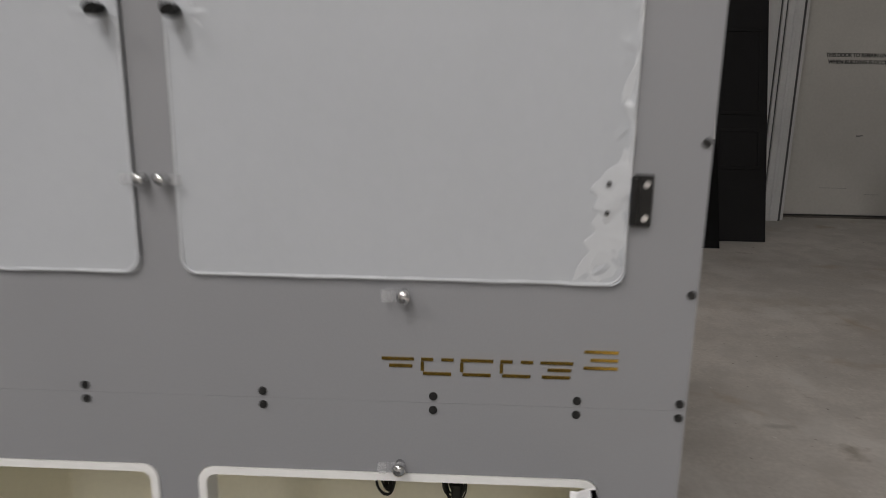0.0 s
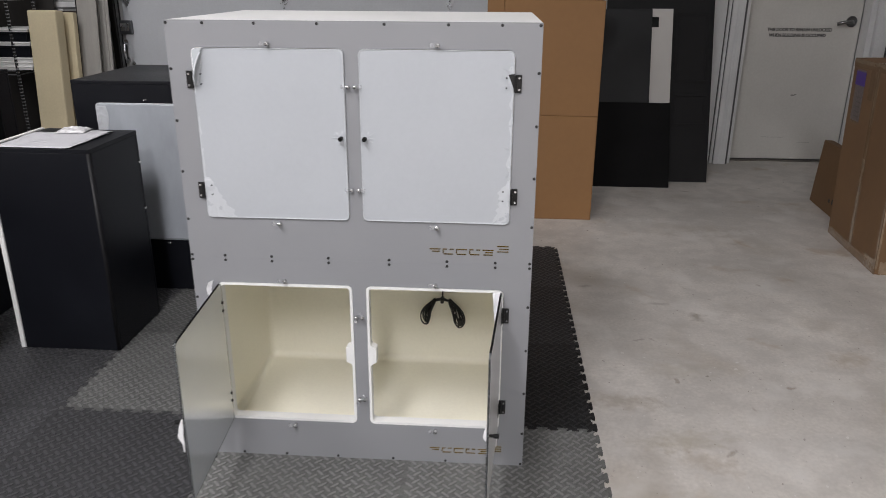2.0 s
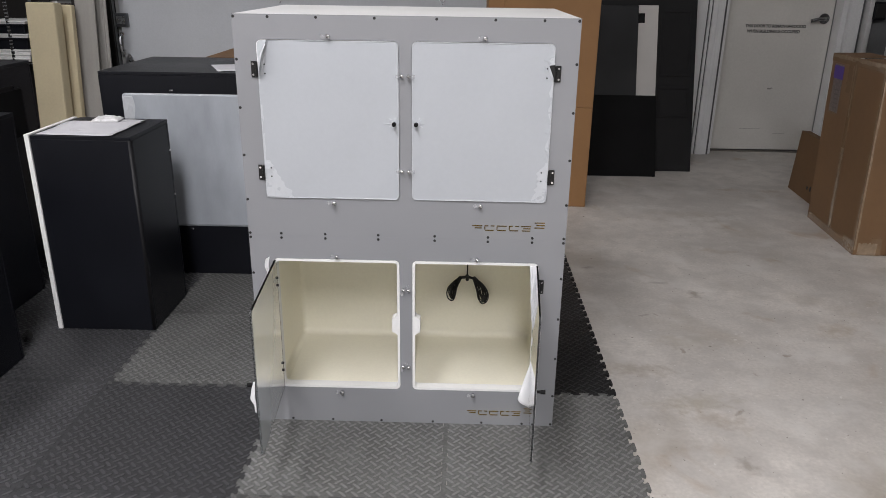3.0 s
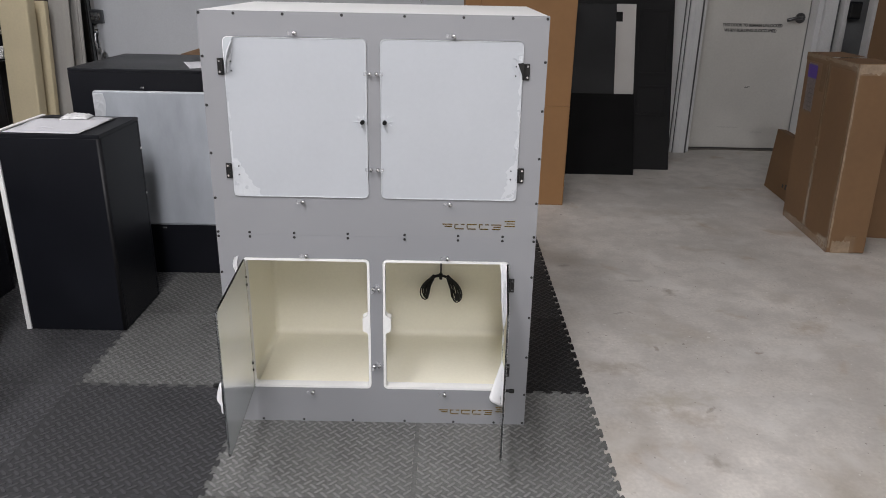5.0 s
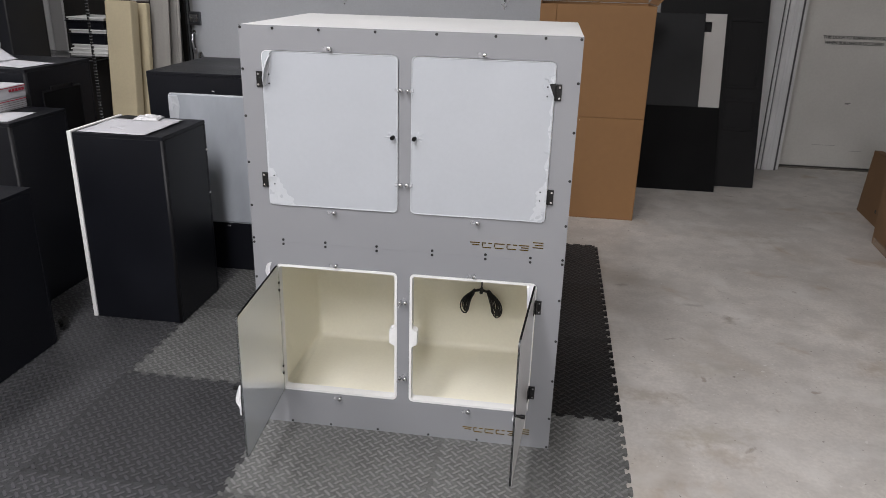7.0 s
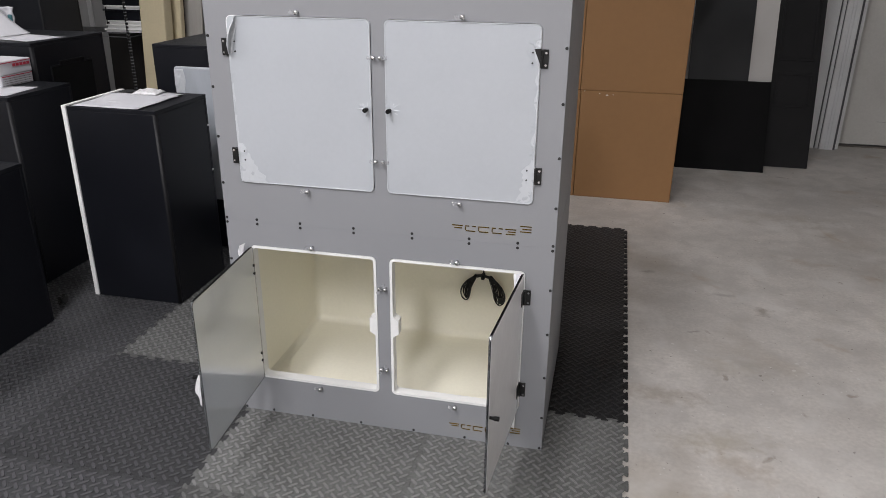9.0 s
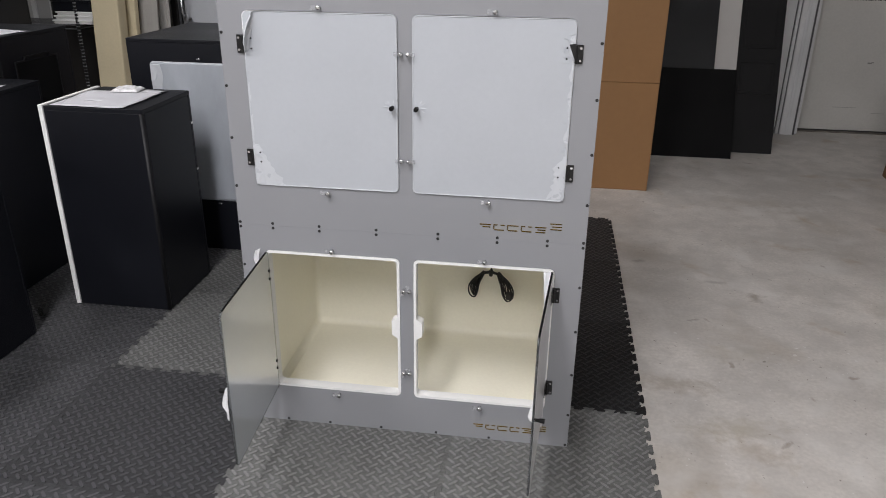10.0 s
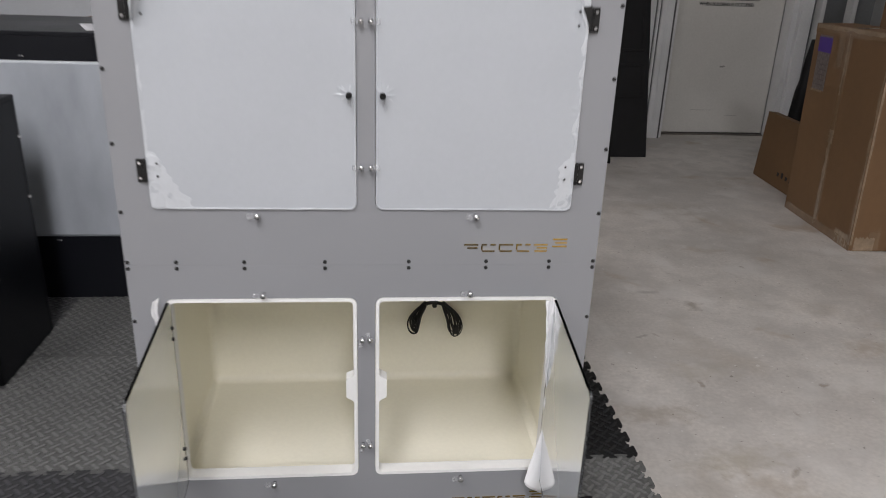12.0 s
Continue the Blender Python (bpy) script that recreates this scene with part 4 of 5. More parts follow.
# cable hanging inside the lower enclosure
def coiled_cable():
    c = thing("coiled_cable", "black coiled power cable hanging on the liner's back", "cable", (0.18, 0.595, 0.36))
    rnd = random.Random(5)

    def turn(top, tip, bow, width, y, skew):
        """One turn of the cable, hanging from the tie as a bowed drop."""
        p, q = Vector((top[0], 0, top[1])), Vector((tip[0], 0, tip[1]))
        along = q - p
        side = Vector((along.z, 0, -along.x)).normalized()
        pts = []
        for k in range(26):
            a = 2 * math.pi * k / 26
            f = (1 - math.cos(a)) / 2
            o = bow * math.sin(math.pi * f) + width * math.sin(a) * (0.35 + 0.65 * f ** 1.3) + skew * math.sin(2 * a)
            v = p + along * f + side * o
            pts.append((v.x, y + 0.003 * math.sin(a + 9 * width), v.z))
        return pts

    for top, tip, bow, n, lo, hi in (((0.153, 0.311), (0.116, 0.216), 0.011, 10, 0.003, 0.027), ((0.209, 0.311), (0.249, 0.200), -0.010, 8, 0.004, 0.033)):
        for k in range(n):
            f = k / (n - 1)
            w = lo + (hi - lo) * f
            j = [rnd.uniform(-1, 1) for _ in range(5)]
            bm = bmesh.new()
            shift = 0.010 * (1 - f) * (1 if bow > 0 else (-1) ** k * 0.8)
            tube(bm, turn((top[0] + 0.004 * j[0], top[1] + 0.003 * j[1]), (tip[0] + shift + 0.004 * j[2], tip[1] + 0.007 * (j[3] + 0.8)), bow, w, 0.583 - 0.0022 * k, 0.002 * j[4]), 0.0021 if k < 6 else 0.0016, 6, closed=True)
            part("coil", bm, RUBBER, c, smooth=True)
    bm = bmesh.new()
    tube(bm, [(0.182, 0.598, 0.40), (0.182, 0.585, 0.31)], 0.003, 6)
    for k in range(6):
        d = 0.0018 * (k - 2.5)
        tube(bm, [(0.141 + d, 0.580, 0.290 + d), (0.152, 0.575, 0.308 + d), (0.181, 0.574, 0.315 + d), (0.210 - d, 0.575, 0.306 + d), (0.222 - d, 0.578, 0.286 + d)], 0.0019, 6)
    part("lead", bm, RUBBER, c, smooth=True)
    part("plug", B(0.240, 0.258, 0.565, 0.583, 0.208, 0.236, 0.004, 2), RUBBER, c)
    part("tie", B(0.175, 0.188, 0.564, 0.594, 0.299, 0.318, 0.003), RUBBER, c)
    return c


coiled_cable()


# ---------------------------------------------------------------- black cabinets on the west side
def cabinet(name, x0, x1, y0, y1, z0, z1, label, group="", mtl=None, west=None, window=None):
    c = thing(name, label, "cabinet", ((x0 + x1) / 2, (y0 + y1) / 2, z0), group)
    mtl = mtl or BLACKP
    t = 0.015
    if window:
        a, b, p, q = window
        bm = slab(bmesh.new(), [(x0, z0), (x1, z0), (x1, z1 - t - 0.0003), (x0, z1 - t - 0.0003)], [rrect(a, b, p, q, 0.02)[::-1]], y0, y0 + t)
        part("front_panel", bm, mtl, c)
        bm = slab(bmesh.new(), rrect(a + 0.002, b - 0.002, p + 0.002, q - 0.002, 0.019), [], y0 - 0.003, y0 + 0.003)
        win2 = part("window", bm, ACRYL, c, "film-covered white front window")
        bm = bmesh.new()

        def fn(u, v):
            x, z = a + 0.005 + (b - a - 0.01) * u, p + 0.005 + (q - p - 0.01) * v
            ox, oz = 0.024 - min(x - a, b - x), 0.024 - min(z - p, q - z)
            if ox > 0 and oz > 0 and math.hypot(ox, oz) > 0.019:
                k = 1 - 0.019 / math.hypot(ox, oz)
                x += ox * k if x < (a + b) / 2 else -ox * k
                z += oz * k if z < (p + q) / 2 else -oz * k
            e = math.exp(-u / 0.05)
            crease = abs(N(x * 60 + z * 25, z * 45 - x * 20, 4.0))
            return (x, y0 - 0.0036 - 0.0012 * (1 + N(x * 9, z * 3, 7.0)) - 0.004 * e * max(0.0, 1 - 3 * crease), z)

        grid(bm, 130, 80, fn)
        part("film", thick(bm, 0.0005), WFILM, win2, "bluish protective film with bubbles", smooth=True)
        slack = crumpled(lambda u, v: (a + 0.006 + u * (0.045 + 0.02 * N(v * 6, 3.0, 1.0)), p + 0.03 + v * (q - p - 0.045), (1 - u) ** 0.5), 0.006, 77.0, 40, 160, 0.0062 - y0)
        part("loose_fold", slack, FOLD, win2, "loose white fold of the film", smooth=True)
    else:
        part("front_panel", B(x0, x1 - 0.0115, y0, y0 + t, z0, z1 - t - 0.0003, 0.002, 2), mtl, c)
        bm = bmesh.new()
        tube(bm, [(x1 - 0.0112, y0 + 0.0112, z0), (x1 - 0.0112, y0 + 0.0112, z1 - t - 0.0003)], 0.0111, 20)
        part("corner_strip", bm, EDGEB, c, "rounded satin black corner", smooth=True)
    part("back_panel", B(x0, x1, y1 - t, y1, z0, z1 - t - 0.0003, 0.002), mtl, c)
    part("side_panel", B(x1 - t, x1, y0 + t + 0.0008, y1 - t - 0.0008, z0, z1 - t - 0.0003, 0.002), mtl, c)
    if west:
        part("side_panel", B(x0 - 0.004, x0 + t, y0 + t + 0.0008, y1 - t - 0.0008, z0, z1 - t - 0.0003, 0.002), mtl, c)
    else:
        part("side_panel", B(x0, x0 + t, y0 + t + 0.0008, y1 - t - 0.0008, z0, z1 - t - 0.0003, 0.002), mtl, c)
    part("top_panel", B(x0, x1, y0, y1, z1 - t, z1, 0.0012), mtl, c)
    return c


def paper(x, y, z, w, h, rz, label, seed=0.0, lift=0.004, material=None):
    bm = bmesh.new()

    def fn(u, v):
        k = lift * max(0.0, N(u * 2.2 + seed, v * 2.0, seed)) * (abs(u - 0.5) + abs(v - 0.5))
        return ((u - 0.5) * w, (v - 0.5) * h, 0.0008 + k)

    grid(bm, 10, 10, fn)
    thick(bm, 0.0005)
    ob = solid("paper_sheet", bm, material or PAPER, label, "paper", "loose paper sheets", smooth=True)
    ob.matrix_basis = pose(x, y, z, 0, 0, rz)
    return ob


# narrow cabinet with a white edge
narrow = cabinet("black_cabinet", -1.520, -1.127, 0.640, 1.022, MT, 0.836, "narrow black cabinet with one white side, papers on top", "black cabinets")
part("white_side", B(-1.540, -1.5215, 0.636, 1.024, MT, 0.840, 0.001), WHITE, narrow, "white side board")
for z in (0.70, 0.50):
    part("tab", B(-1.1265, -1.1235, 1.006, 1.020, z, z + 0.008, 0.0008), WHITE, narrow)
paper(-1.315, 0.865, 0.8365, 0.216, 0.26, -5, "white paper sheet lying on a black cabinet", 4.0, 0.012)
paper(-1.3475, 0.7895, 0.8385, 0.30, 0.29, -1.5, "white paper sheet lying on a black cabinet", 1.0, 0.014)
paper(-1.455, 0.985, 0.8385, 0.09, 0.06, 3, "small dark card lying on a black cabinet", 7.0, 0.002, CHAR)


def plastic_bag():
    bm = bmesh.new()

    def fn(u, v):
        x, y = (u - 0.5) * 0.14, (v - 0.5) * 0.10
        e = max(0.0, 1 - (2 * abs(u - 0.5)) ** 4) * max(0.0, 1 - (2 * abs(v - 0.5)) ** 4)
        return (x, y, 0.003 + e * (0.013 + 0.007 * N(u * 5, v * 5, 2) + 0.004 * N(u * 13, v * 13, 5)))

    grid(bm, 34, 26, fn)
    thick(bm, 0.001)
    bag = solid("plastic_bag", bm, mat("bag_film", (0.78, 0.78, 0.79), 0.3, var=0.10, scale=40, bump=0.05, bscale=45, coat=0.4), "crumpled clear bag of small white fittings", "plastic bag", smooth=True)
    bag.matrix_basis = pose(-1.352, 0.945, 0.8415, 0, 0, 8) @ Matrix.Diagonal((0.82, 0.95, 1, 1))


plastic_bag()

# wide cabinet with film-covered front window
wide = cabinet("black_cabinet", -1.53, -0.56, 1.285, 1.93, MT, 1.003, "wide black cabinet with a film-covered white front window", "black cabinets", window=(-1.432, -0.655, 0.262, 0.908))
for x, z in ((-1.19, 0.922), (-1.16, 0.25)):
    la = part("latch", LATCH, CLEAR, wide, "clear plastic turn button", m=Matrix.Translation((x, 1.285, z)) @ Matrix.Diagonal((0.8, 0.8, 0.7, 1)))
    part("latch_screw", LATCHSCREW, CHROME, la, local=True)
paper(-0.945, 1.50, 1.0035, 0.216, 0.28, 24, "white paper sheet lying on a black cabinet", 9.0)

# closed cardboard box behind the wide cabinet
cb = thing("cardboard_box", "closed brown cardboard box behind a black cabinet", "box", (-0.95, 2.75, 0), "cardboard boxes")
part("shell", B(-1.42, -0.45, 2.47, 3.02, 0, 0.944, 0.003, 2), CARDD, cb)
part("flap", B(-1.418, -0.452, 2.471, 2.742, 0.9442, 0.9492, 0.0015), CARDD, cb)
part("flap", B(-1.418, -0.452, 2.746, 3.019, 0.9442, 0.9492, 0.0015), CARDD, cb)

# cabinets farther west
cabinet("black_cabinet", -2.05, -1.545, -0.45, 0.385, MT, 0.672, "low black cabinet beside taller black cabinets", "black cabinets")
star = thing("star_knob", "small black star knob lying on the mat beside a cabinet", "knob", (-1.61, 0.51, MT))
bm = bmesh.new()
tube(bm, [(-1.615, 0.515, MT + 0.02), (-1.585, 0.505, MT + 0.03)], 0.014, 12)
part("hub", bm, RUBBER, star)
for a in range(5):
    t = 2 * math.pi * a / 5
    bm = bmesh.new()
    tube(bm, [(-1.60, 0.51 + 0.012 * math.cos(t), MT + 0.026 + 0.012 * math.sin(t)), (-1.598, 0.51 + 0.027 * math.cos(t), MT + 0.030 + 0.022 * math.sin(t))], 0.007, 8)
    part("lobe", bm, RUBBER, star)
cabinet("black_cabinet", -2.62, -1.82, 0.675, 1.058, MT, 0.847, "tall black cabinet with papers and boxed paper on top", "black cabinets")
paper(-2.0, 0.80, 0.8475, 0.28, 0.216, 6, "white paper sheet lying on a black cabinet", 12.0)


def ream():
    """A white paper pack with unreadable print."""
    r = thing("paper_pack", "stacked white paper packs with red print on a cabinet", "paper", (-2.1, 0.97, 0.8475))
    z = 0.8475
    for k, h in enumerate((0.05, 0.058)):
        b = part("pack", B(-2.30 + 0.004 * k, -2.005 + 0.003 * k, 0.86, 1.05, z, z + h, 0.004, 2), PAPER, r)
        part("stripe", B(-2.30, -2.01, 0.858, 0.8595, z + h - 0.007, z + h - 0.003), RED, b)
        for j in range(5):
            if k == 1:
                part("print_bar", B(-2.12 + j * 0.022, -2.105 + j * 0.022, 0.858, 0.8595, z + 0.026, z + 0.034), RED, b)
        part("stripe", B(-2.0018 + 0.003 * k, -2.0005 + 0.003 * k, 0.866, 1.044, z + h - 0.008, z + h - 0.0045), RED, b)
        if k == 0:
            for q in range(4):
                part("print_bar", B(-2.0018, -2.0008, 0.866, 1.044, z + 0.006 + 0.009 * q, z + 0.0075 + 0.009 * q), GREYLAB, b)
        else:
            for j in range(5):
                part("print_bar", B(-1.9988, -1.9975, 0.935 + j * 0.021, 0.951 + j * 0.021, z + 0.032, z + 0.044), RED, b)
        z += h
    return r


ream()
tall_cab = cabinet("black_cabinet", -3.0, -2.03, 1.10, 1.615, MT, 1.008, "large black cabinet with a cut-out in its side", "black cabinets")
# flat black sheet stands in for the shade inside the cut-out
part("recess_sheet", B(-2.0305, -2.0265, 1.205, 1.495, 0.66, 0.885), BLACK3, tall_cab, "flat black sheet in place of the shaded cut-out")
for y0, y1, z0, z1 in ((1.197, 1.262, 0.886, 0.893), (1.262, 1.268, 0.886, 0.909), (1.268, 1.44, 0.903, 0.909), (1.44, 1.446, 0.886, 0.909), (1.446, 1.503, 0.886, 0.893), (1.496, 1.503, 0.655, 0.8855), (1.197, 1.204, 0.655, 0.8855)):
    part("cut_edge", B(-2.0305, -2.0235, y0, y1, z0, z1, 0.001), EDGEB, tall_cab, "lighter raised edge of the cut-out")
paper(-2.2, 1.28, 1.0085, 0.28, 0.216, -12, "white paper sheet lying on a black cabinet", 15.0, 0.01)
paper(-2.42, 1.24, 1.0095, 0.28, 0.20, 4, "white paper sheet lying on a black cabinet", 18.0, 0.003)


def snack_bag():
    bm = bmesh.new()

    def fn(u, v):
        e = max(0.0, 1 - (2 * abs(u - 0.5)) ** 2)
        return ((u - 0.5) * 0.14, -0.01 + 0.035 * e * (1 - v) + 0.008 * N(u * 6, v * 6, 1), v * 0.16)

    grid(bm, 20, 20, fn)
    thick(bm, 0.012)
    b = solid("paper_bag", bm, PAPER, "crumpled white paper bag with teal print", "bag", smooth=True)
    b.matrix_basis = pose(-2.49, 1.47, 1.0115, -8, 0, 10) @ Matrix.Diagonal((0.8, 0.8, 0.75, 1))
    part("print", B(0.04, 0.069, -0.02, -0.012, 0.03, 0.11, 0.003), TEAL, b, local=True)


snack_bag()
bm = bmesh.new()
grid(bm, 16, 10, lambda u, v: (-2.31 - 0.20 * u + 0.01 * v, 1.24 + 0.19 * v + 0.02 * u, 1.013 + 0.115 * u ** 1.3 + 0.006 * v * u))
solid("paper_sheet", thick(bm, 0.0005), PAPER, "white paper sheet curling up against a paper bag", "paper", "loose paper sheets", smooth=True)
cabinet("black_cabinet", -4.05, -3.33, 2.75, 3.15, 0, 1.75, "tall black cabinet beside wire shelving", "black cabinets", BLACKP)


# ---------------------------------------------------------------- wire shelving and leaning sheets
def shelving():
    s = thing("wire_shelving", "dark wire shelving rack loaded with trays", "shelving", (-3.7, 3.85, 0))
    for x in (-3.34, -4.15):
        for y in (3.70, 4.05):
            bm = bmesh.new()
            tube(bm, [(x, y, 0), (x, y, 1.9)], 0.0125, 10)
            post = part("post", bm, BLACKM, s)
            # bright rings stand in for the beaded highlights on the dark post
            bm = bmesh.new()
            for k in range(70):
                tube(bm, [(x, y, 0.05 + k * 0.0254), (x, y, 0.058 + k * 0.0254)], 0.0132, 10)
            part("highlight_ring", bm, BRIGHTZ, post, "bright rings painting the post's beaded highlights")
    for z in (0.12, 0.75, 1.30, 1.8):
        bm = bmesh.new()
        for y in (3.70, 4.05):
            for dz in (0, -0.03):
                tube(bm, [(-4.15, y, z + dz), (-3.34, y, z + dz)], 0.004, 6)
        for x in (-4.15, -3.34):
            for dz in (0, -0.03):
                tube(bm, [(x, 3.70, z + dz), (x, 4.05, z + dz)], 0.004, 6)
        for k in range(26):
            x = -4.13 + k * 0.031
            tube(bm, [(x, 3.70, z + 0.004), (x, 4.05, z + 0.004)], 0.002, 5)
        part("shelf", bm, ZINC, s, "wire shelf")


shelving()


def tray(x0, x1, y0, y1, z, h, material, label, group, lip=True):
    t = thing("stacked_tray", label, "tray", ((x0 + x1) / 2, (y0 + y1) / 2, z), group)
    part("body", B(x0 + 0.01, x1 - 0.01, y0 + 0.01, y1 - 0.01, z, z + h - 0.012, 0.004, 2), material, t)
    part("rim", B(x0, x1, y0, y1, z + h - 0.0115, z + h, 0.004, 2), material, t)


z = 0.757
for i, (h, mtl, lab) in enumerate(((0.030, WHITE, "flat white tray stacked on a wire shelf"), (0.032, WHITE, "flat white tray stacked on a wire shelf"), (0.03, WHITE, "flat white tray stacked on a wire shelf"), (0.085, BLACKP, "black tray stacked on a wire shelf"),
                                     (0.03, WHITE, "flat white tray stacked on a wire shelf"), (0.07, BLACKP, "black tray stacked on a wire shelf"), (0.025, WHITE, "flat white tray stacked on a wire shelf"))):
    j = 0.01 * ((i * 7) % 5 - 2)
    tray(-3.53 + j, -3.20 + j * 0.4, 3.69, 4.03, z, h, mtl, lab, "stacked trays")
    z += h + 0.001


def leaning(name, w, t, h, base, lean, yaw, material, label, category, group="", bevel=0.004, ribs=0):
    """A board on its lower edge, its top leaning back; base is the middle of its front lower edge."""
    bm = bmesh.new()
    box(bm, -w / 2, w / 2, 0, t, 0, h, bevel, 2)
    for k in range(ribs):
        x = -w / 2 + (k + 0.5) * w / ribs
        box(bm, x - 0.006, x + 0.006, -0.008, -0.0005, 0.002, h - 0.002, 0.002)
    ob = solid(name, bm, material, label, category, group)
    ob.matrix_basis = Matrix.Translation(base) @ pose(0, 0, 0, 0, 0, yaw) @ pose(0, 0, 0, -lean, 0, 0)
    return ob


leaning("foam_board", 0.235, 0.10, 1.21, (-3.035, 3.52, 0), 4.5, -6, FOAM, "thick cream foam board leaning by the wall", "foam board", "foam boards", 0.012)
leaning("foam_board", 0.26, 0.05, 1.19, (-2.995, 3.66, 0), 5, -6, FOAM, "thin cream foam board leaning by the wall", "foam board", "foam boards", 0.008)
leaning("plastic_sheet", 0.16, 0.012, 1.75, (-2.815, 3.74, 0), 6, -4, SHEET, "grey-beige plastic sheet leaning by the wall", "plastic sheet", "leaning sheets", 0.002, 0)
leaning("plastic_sheet", 0.11, 0.012, 1.9, (-2.735, 3.84, 0), 5, -3, SHEET, "grey-beige plastic sheet leaning by the wall", "plastic sheet", "leaning sheets", 0.002, 2)

# dark boards stored behind the shelving
BOARDK = mat("dark_board", (0.024, 0.021, 0.019), 0.55, var=0.25, scale=5, fine=0.1, fscale=80, stretch=(4, 1, 0.6))
BOARDR = mat("dark_brown_board", (0.050, 0.034, 0.026), 0.55, var=0.25, scale=5, fine=0.1, fscale=80, stretch=(4, 1, 0.6))
leaning("dark_board", 0.62, 0.018, 1.85, (-3.56, 4.14, 0), 2.2, 0, BOARDK, "dark board leaning on the wall behind wire shelving", "board", "dark boards", 0.003)
leaning("dark_board", 0.16, 0.018, 1.18, (-3.15, 4.12, 0), 3.0, 0, BOARDR, "narrow dark brown board leaning on the wall", "board", "dark boards", 0.003)
leaning("dark_board", 0.10, 0.018, 1.28, (-3.01, 4.10, 0), 3.2, 0, BOARDK, "narrow black board leaning on the wall", "board", "dark boards", 0.003)

# ---------------------------------------------------------------- boards and boxes on the east side
def carton():
    """Tall open carton with a cut line across its front."""
    x0, x1, y0, y1, z1, t = 0.300, 0.982, 2.605, 3.05, 1.322, 0.006
    c = thing("cardboard_box", "tall brown cardboard box with open top flaps", "box", ((x0 + x1) / 2, (y0 + y1) / 2, 0), "cardboard boxes")
    part("front_side", B(0.4035, x1, y0, y0 + t, 0, 0.6545, 0.0045, 3), CARDO, c)
    part("front_side", B(x0, 0.401, y0 + 0.0015, y0 + t, 0, 0.653, 0.002), CARDO, c)
    part("front_side", B(0.3995, x1, y0 + 0.001, y0 + t, 0.6555, z1, 0.0035, 3), CARDO, c)
    part("front_side", B(x0, 0.397, y0 + 0.002, y0 + t, 0.6565, z1, 0.002), CARDO, c)
    part("back_side", B(x0, x1, y1 - t, y1, 0, z1, 0.002), CARDO, c)
    part("west_side", B(x0, x0 + t, y0 + t + 0.0005, y1 - t - 0.0005, 0, z1), CARDO, c)
    part("east_side", B(x1 - t, x1, y0 + t + 0.0005, y1 - t - 0.0005, 0, z1), CARDO, c)
    part("base", B(x0 + t, x1 - t, y0 + t, y1 - t, 0.002, 0.01), CARDO, c)

    def flap(nm, w, d, m, label=""):
        bm = bmesh.new()
        box(bm, -w / 2, w / 2, 0.002, d, 0, t, 0.0015)
        part(nm, bm, CARDO, c, label, m=m)

    flap("flap", x1 - x0 - 0.01, 0.22, Matrix.Translation(((x0 + x1) / 2, y1 - t, z1)) @ pose(0, 0, 0, 72, 0, 0), "raised carton flap")
    flap("flap", y1 - y0 - 0.02, 0.22, Matrix.Translation((x1, (y0 + y1) / 2, z1)) @ pose(0, 0, 0, 0, 0, -90) @ pose(0, 0, 0, 48, 0, 0), "raised carton flap")
    flap("flap", y1 - y0 - 0.02, 0.22, Matrix.Translation((x0, (y0 + y1) / 2, z1)) @ pose(0, 0, 0, 0, 0, 90) @ pose(0, 0, 0, 100, 0, 0), "raised carton flap")
    for x, z, w, h in ((0.505, 0.637, 0.012, 0.004), (0.545, 0.628, 0.020, 0.007), (0.585, 0.634, 0.007, 0.004), (0.42, 0.648, 0.010, 0.004)):
        bm = bmesh.new()
        tri = [(x + w * (0.5 + 0.5 * math.cos(a) * (0.7 + 0.3 * N(a * 2, x * 50, 1.0))), z + h * (0.5 + 0.5 * math.sin(a) * (0.6 + 0.8 * abs(N(a * 3, x * 40, 4.0))))) for a in [2 * math.pi * k / 10 for k in range(10)]]
        slab(bm, tri, [], y0 - 0.001, y0 - 0.0002)
        part("torn_spot", bm, WHITE, c, "small torn spot showing pale paper")
    return c


carton()


def slant(name, x0, x1, ya, za, yb, zb, t, material, label, group=""):
    """A board between a lower edge at (ya, za) and an upper edge at (yb, zb)."""
    h = math.hypot(yb - ya, zb - za)
    ob = leaning(name, x1 - x0, t, h, ((x0 + x1) / 2, ya, za), math.degrees(math.atan2(yb - ya, zb - za)), 0, material, label, "panel", group, 0.003)
    return ob


# the boards stand one behind another and lean on the wall
slant("black_board", 1.02, 1.650, 3.440, 0.0, 3.67, 0.585, 0.012, BLACK3, "low black board leaning on taller boards", "black boards")
slant("black_board", 1.10, 1.508, 3.575, 0.0, 3.925, 1.235, 0.012, CHAR, "charcoal board leaning on a taller board", "black boards")
big_board = slant("black_board", 1.18, 1.970, 3.625, 0.0, 4.11, 1.75, 0.014, BLACK2, "tall black board with shallow raised panels", "black boards")
for q in ((0.12, 0.36, 0.42, 0.66), (0.12, 0.36, 0.74, 1.25), (-0.2, 0.06, 0.74, 1.25)):
    for e in ((q[0], q[1], q[2], q[2] + 0.02), (q[0], q[1], q[3] - 0.02, q[3]), (q[0], q[0] + 0.02, q[2] + 0.021, q[3] - 0.021), (q[1] - 0.02, q[1], q[2] + 0.021, q[3] - 0.021)):
        part("moulding", B(e[0], e[1], -0.007, -0.0004, e[2], e[3], 0.003, 2), BLACK2, big_board, local=True)
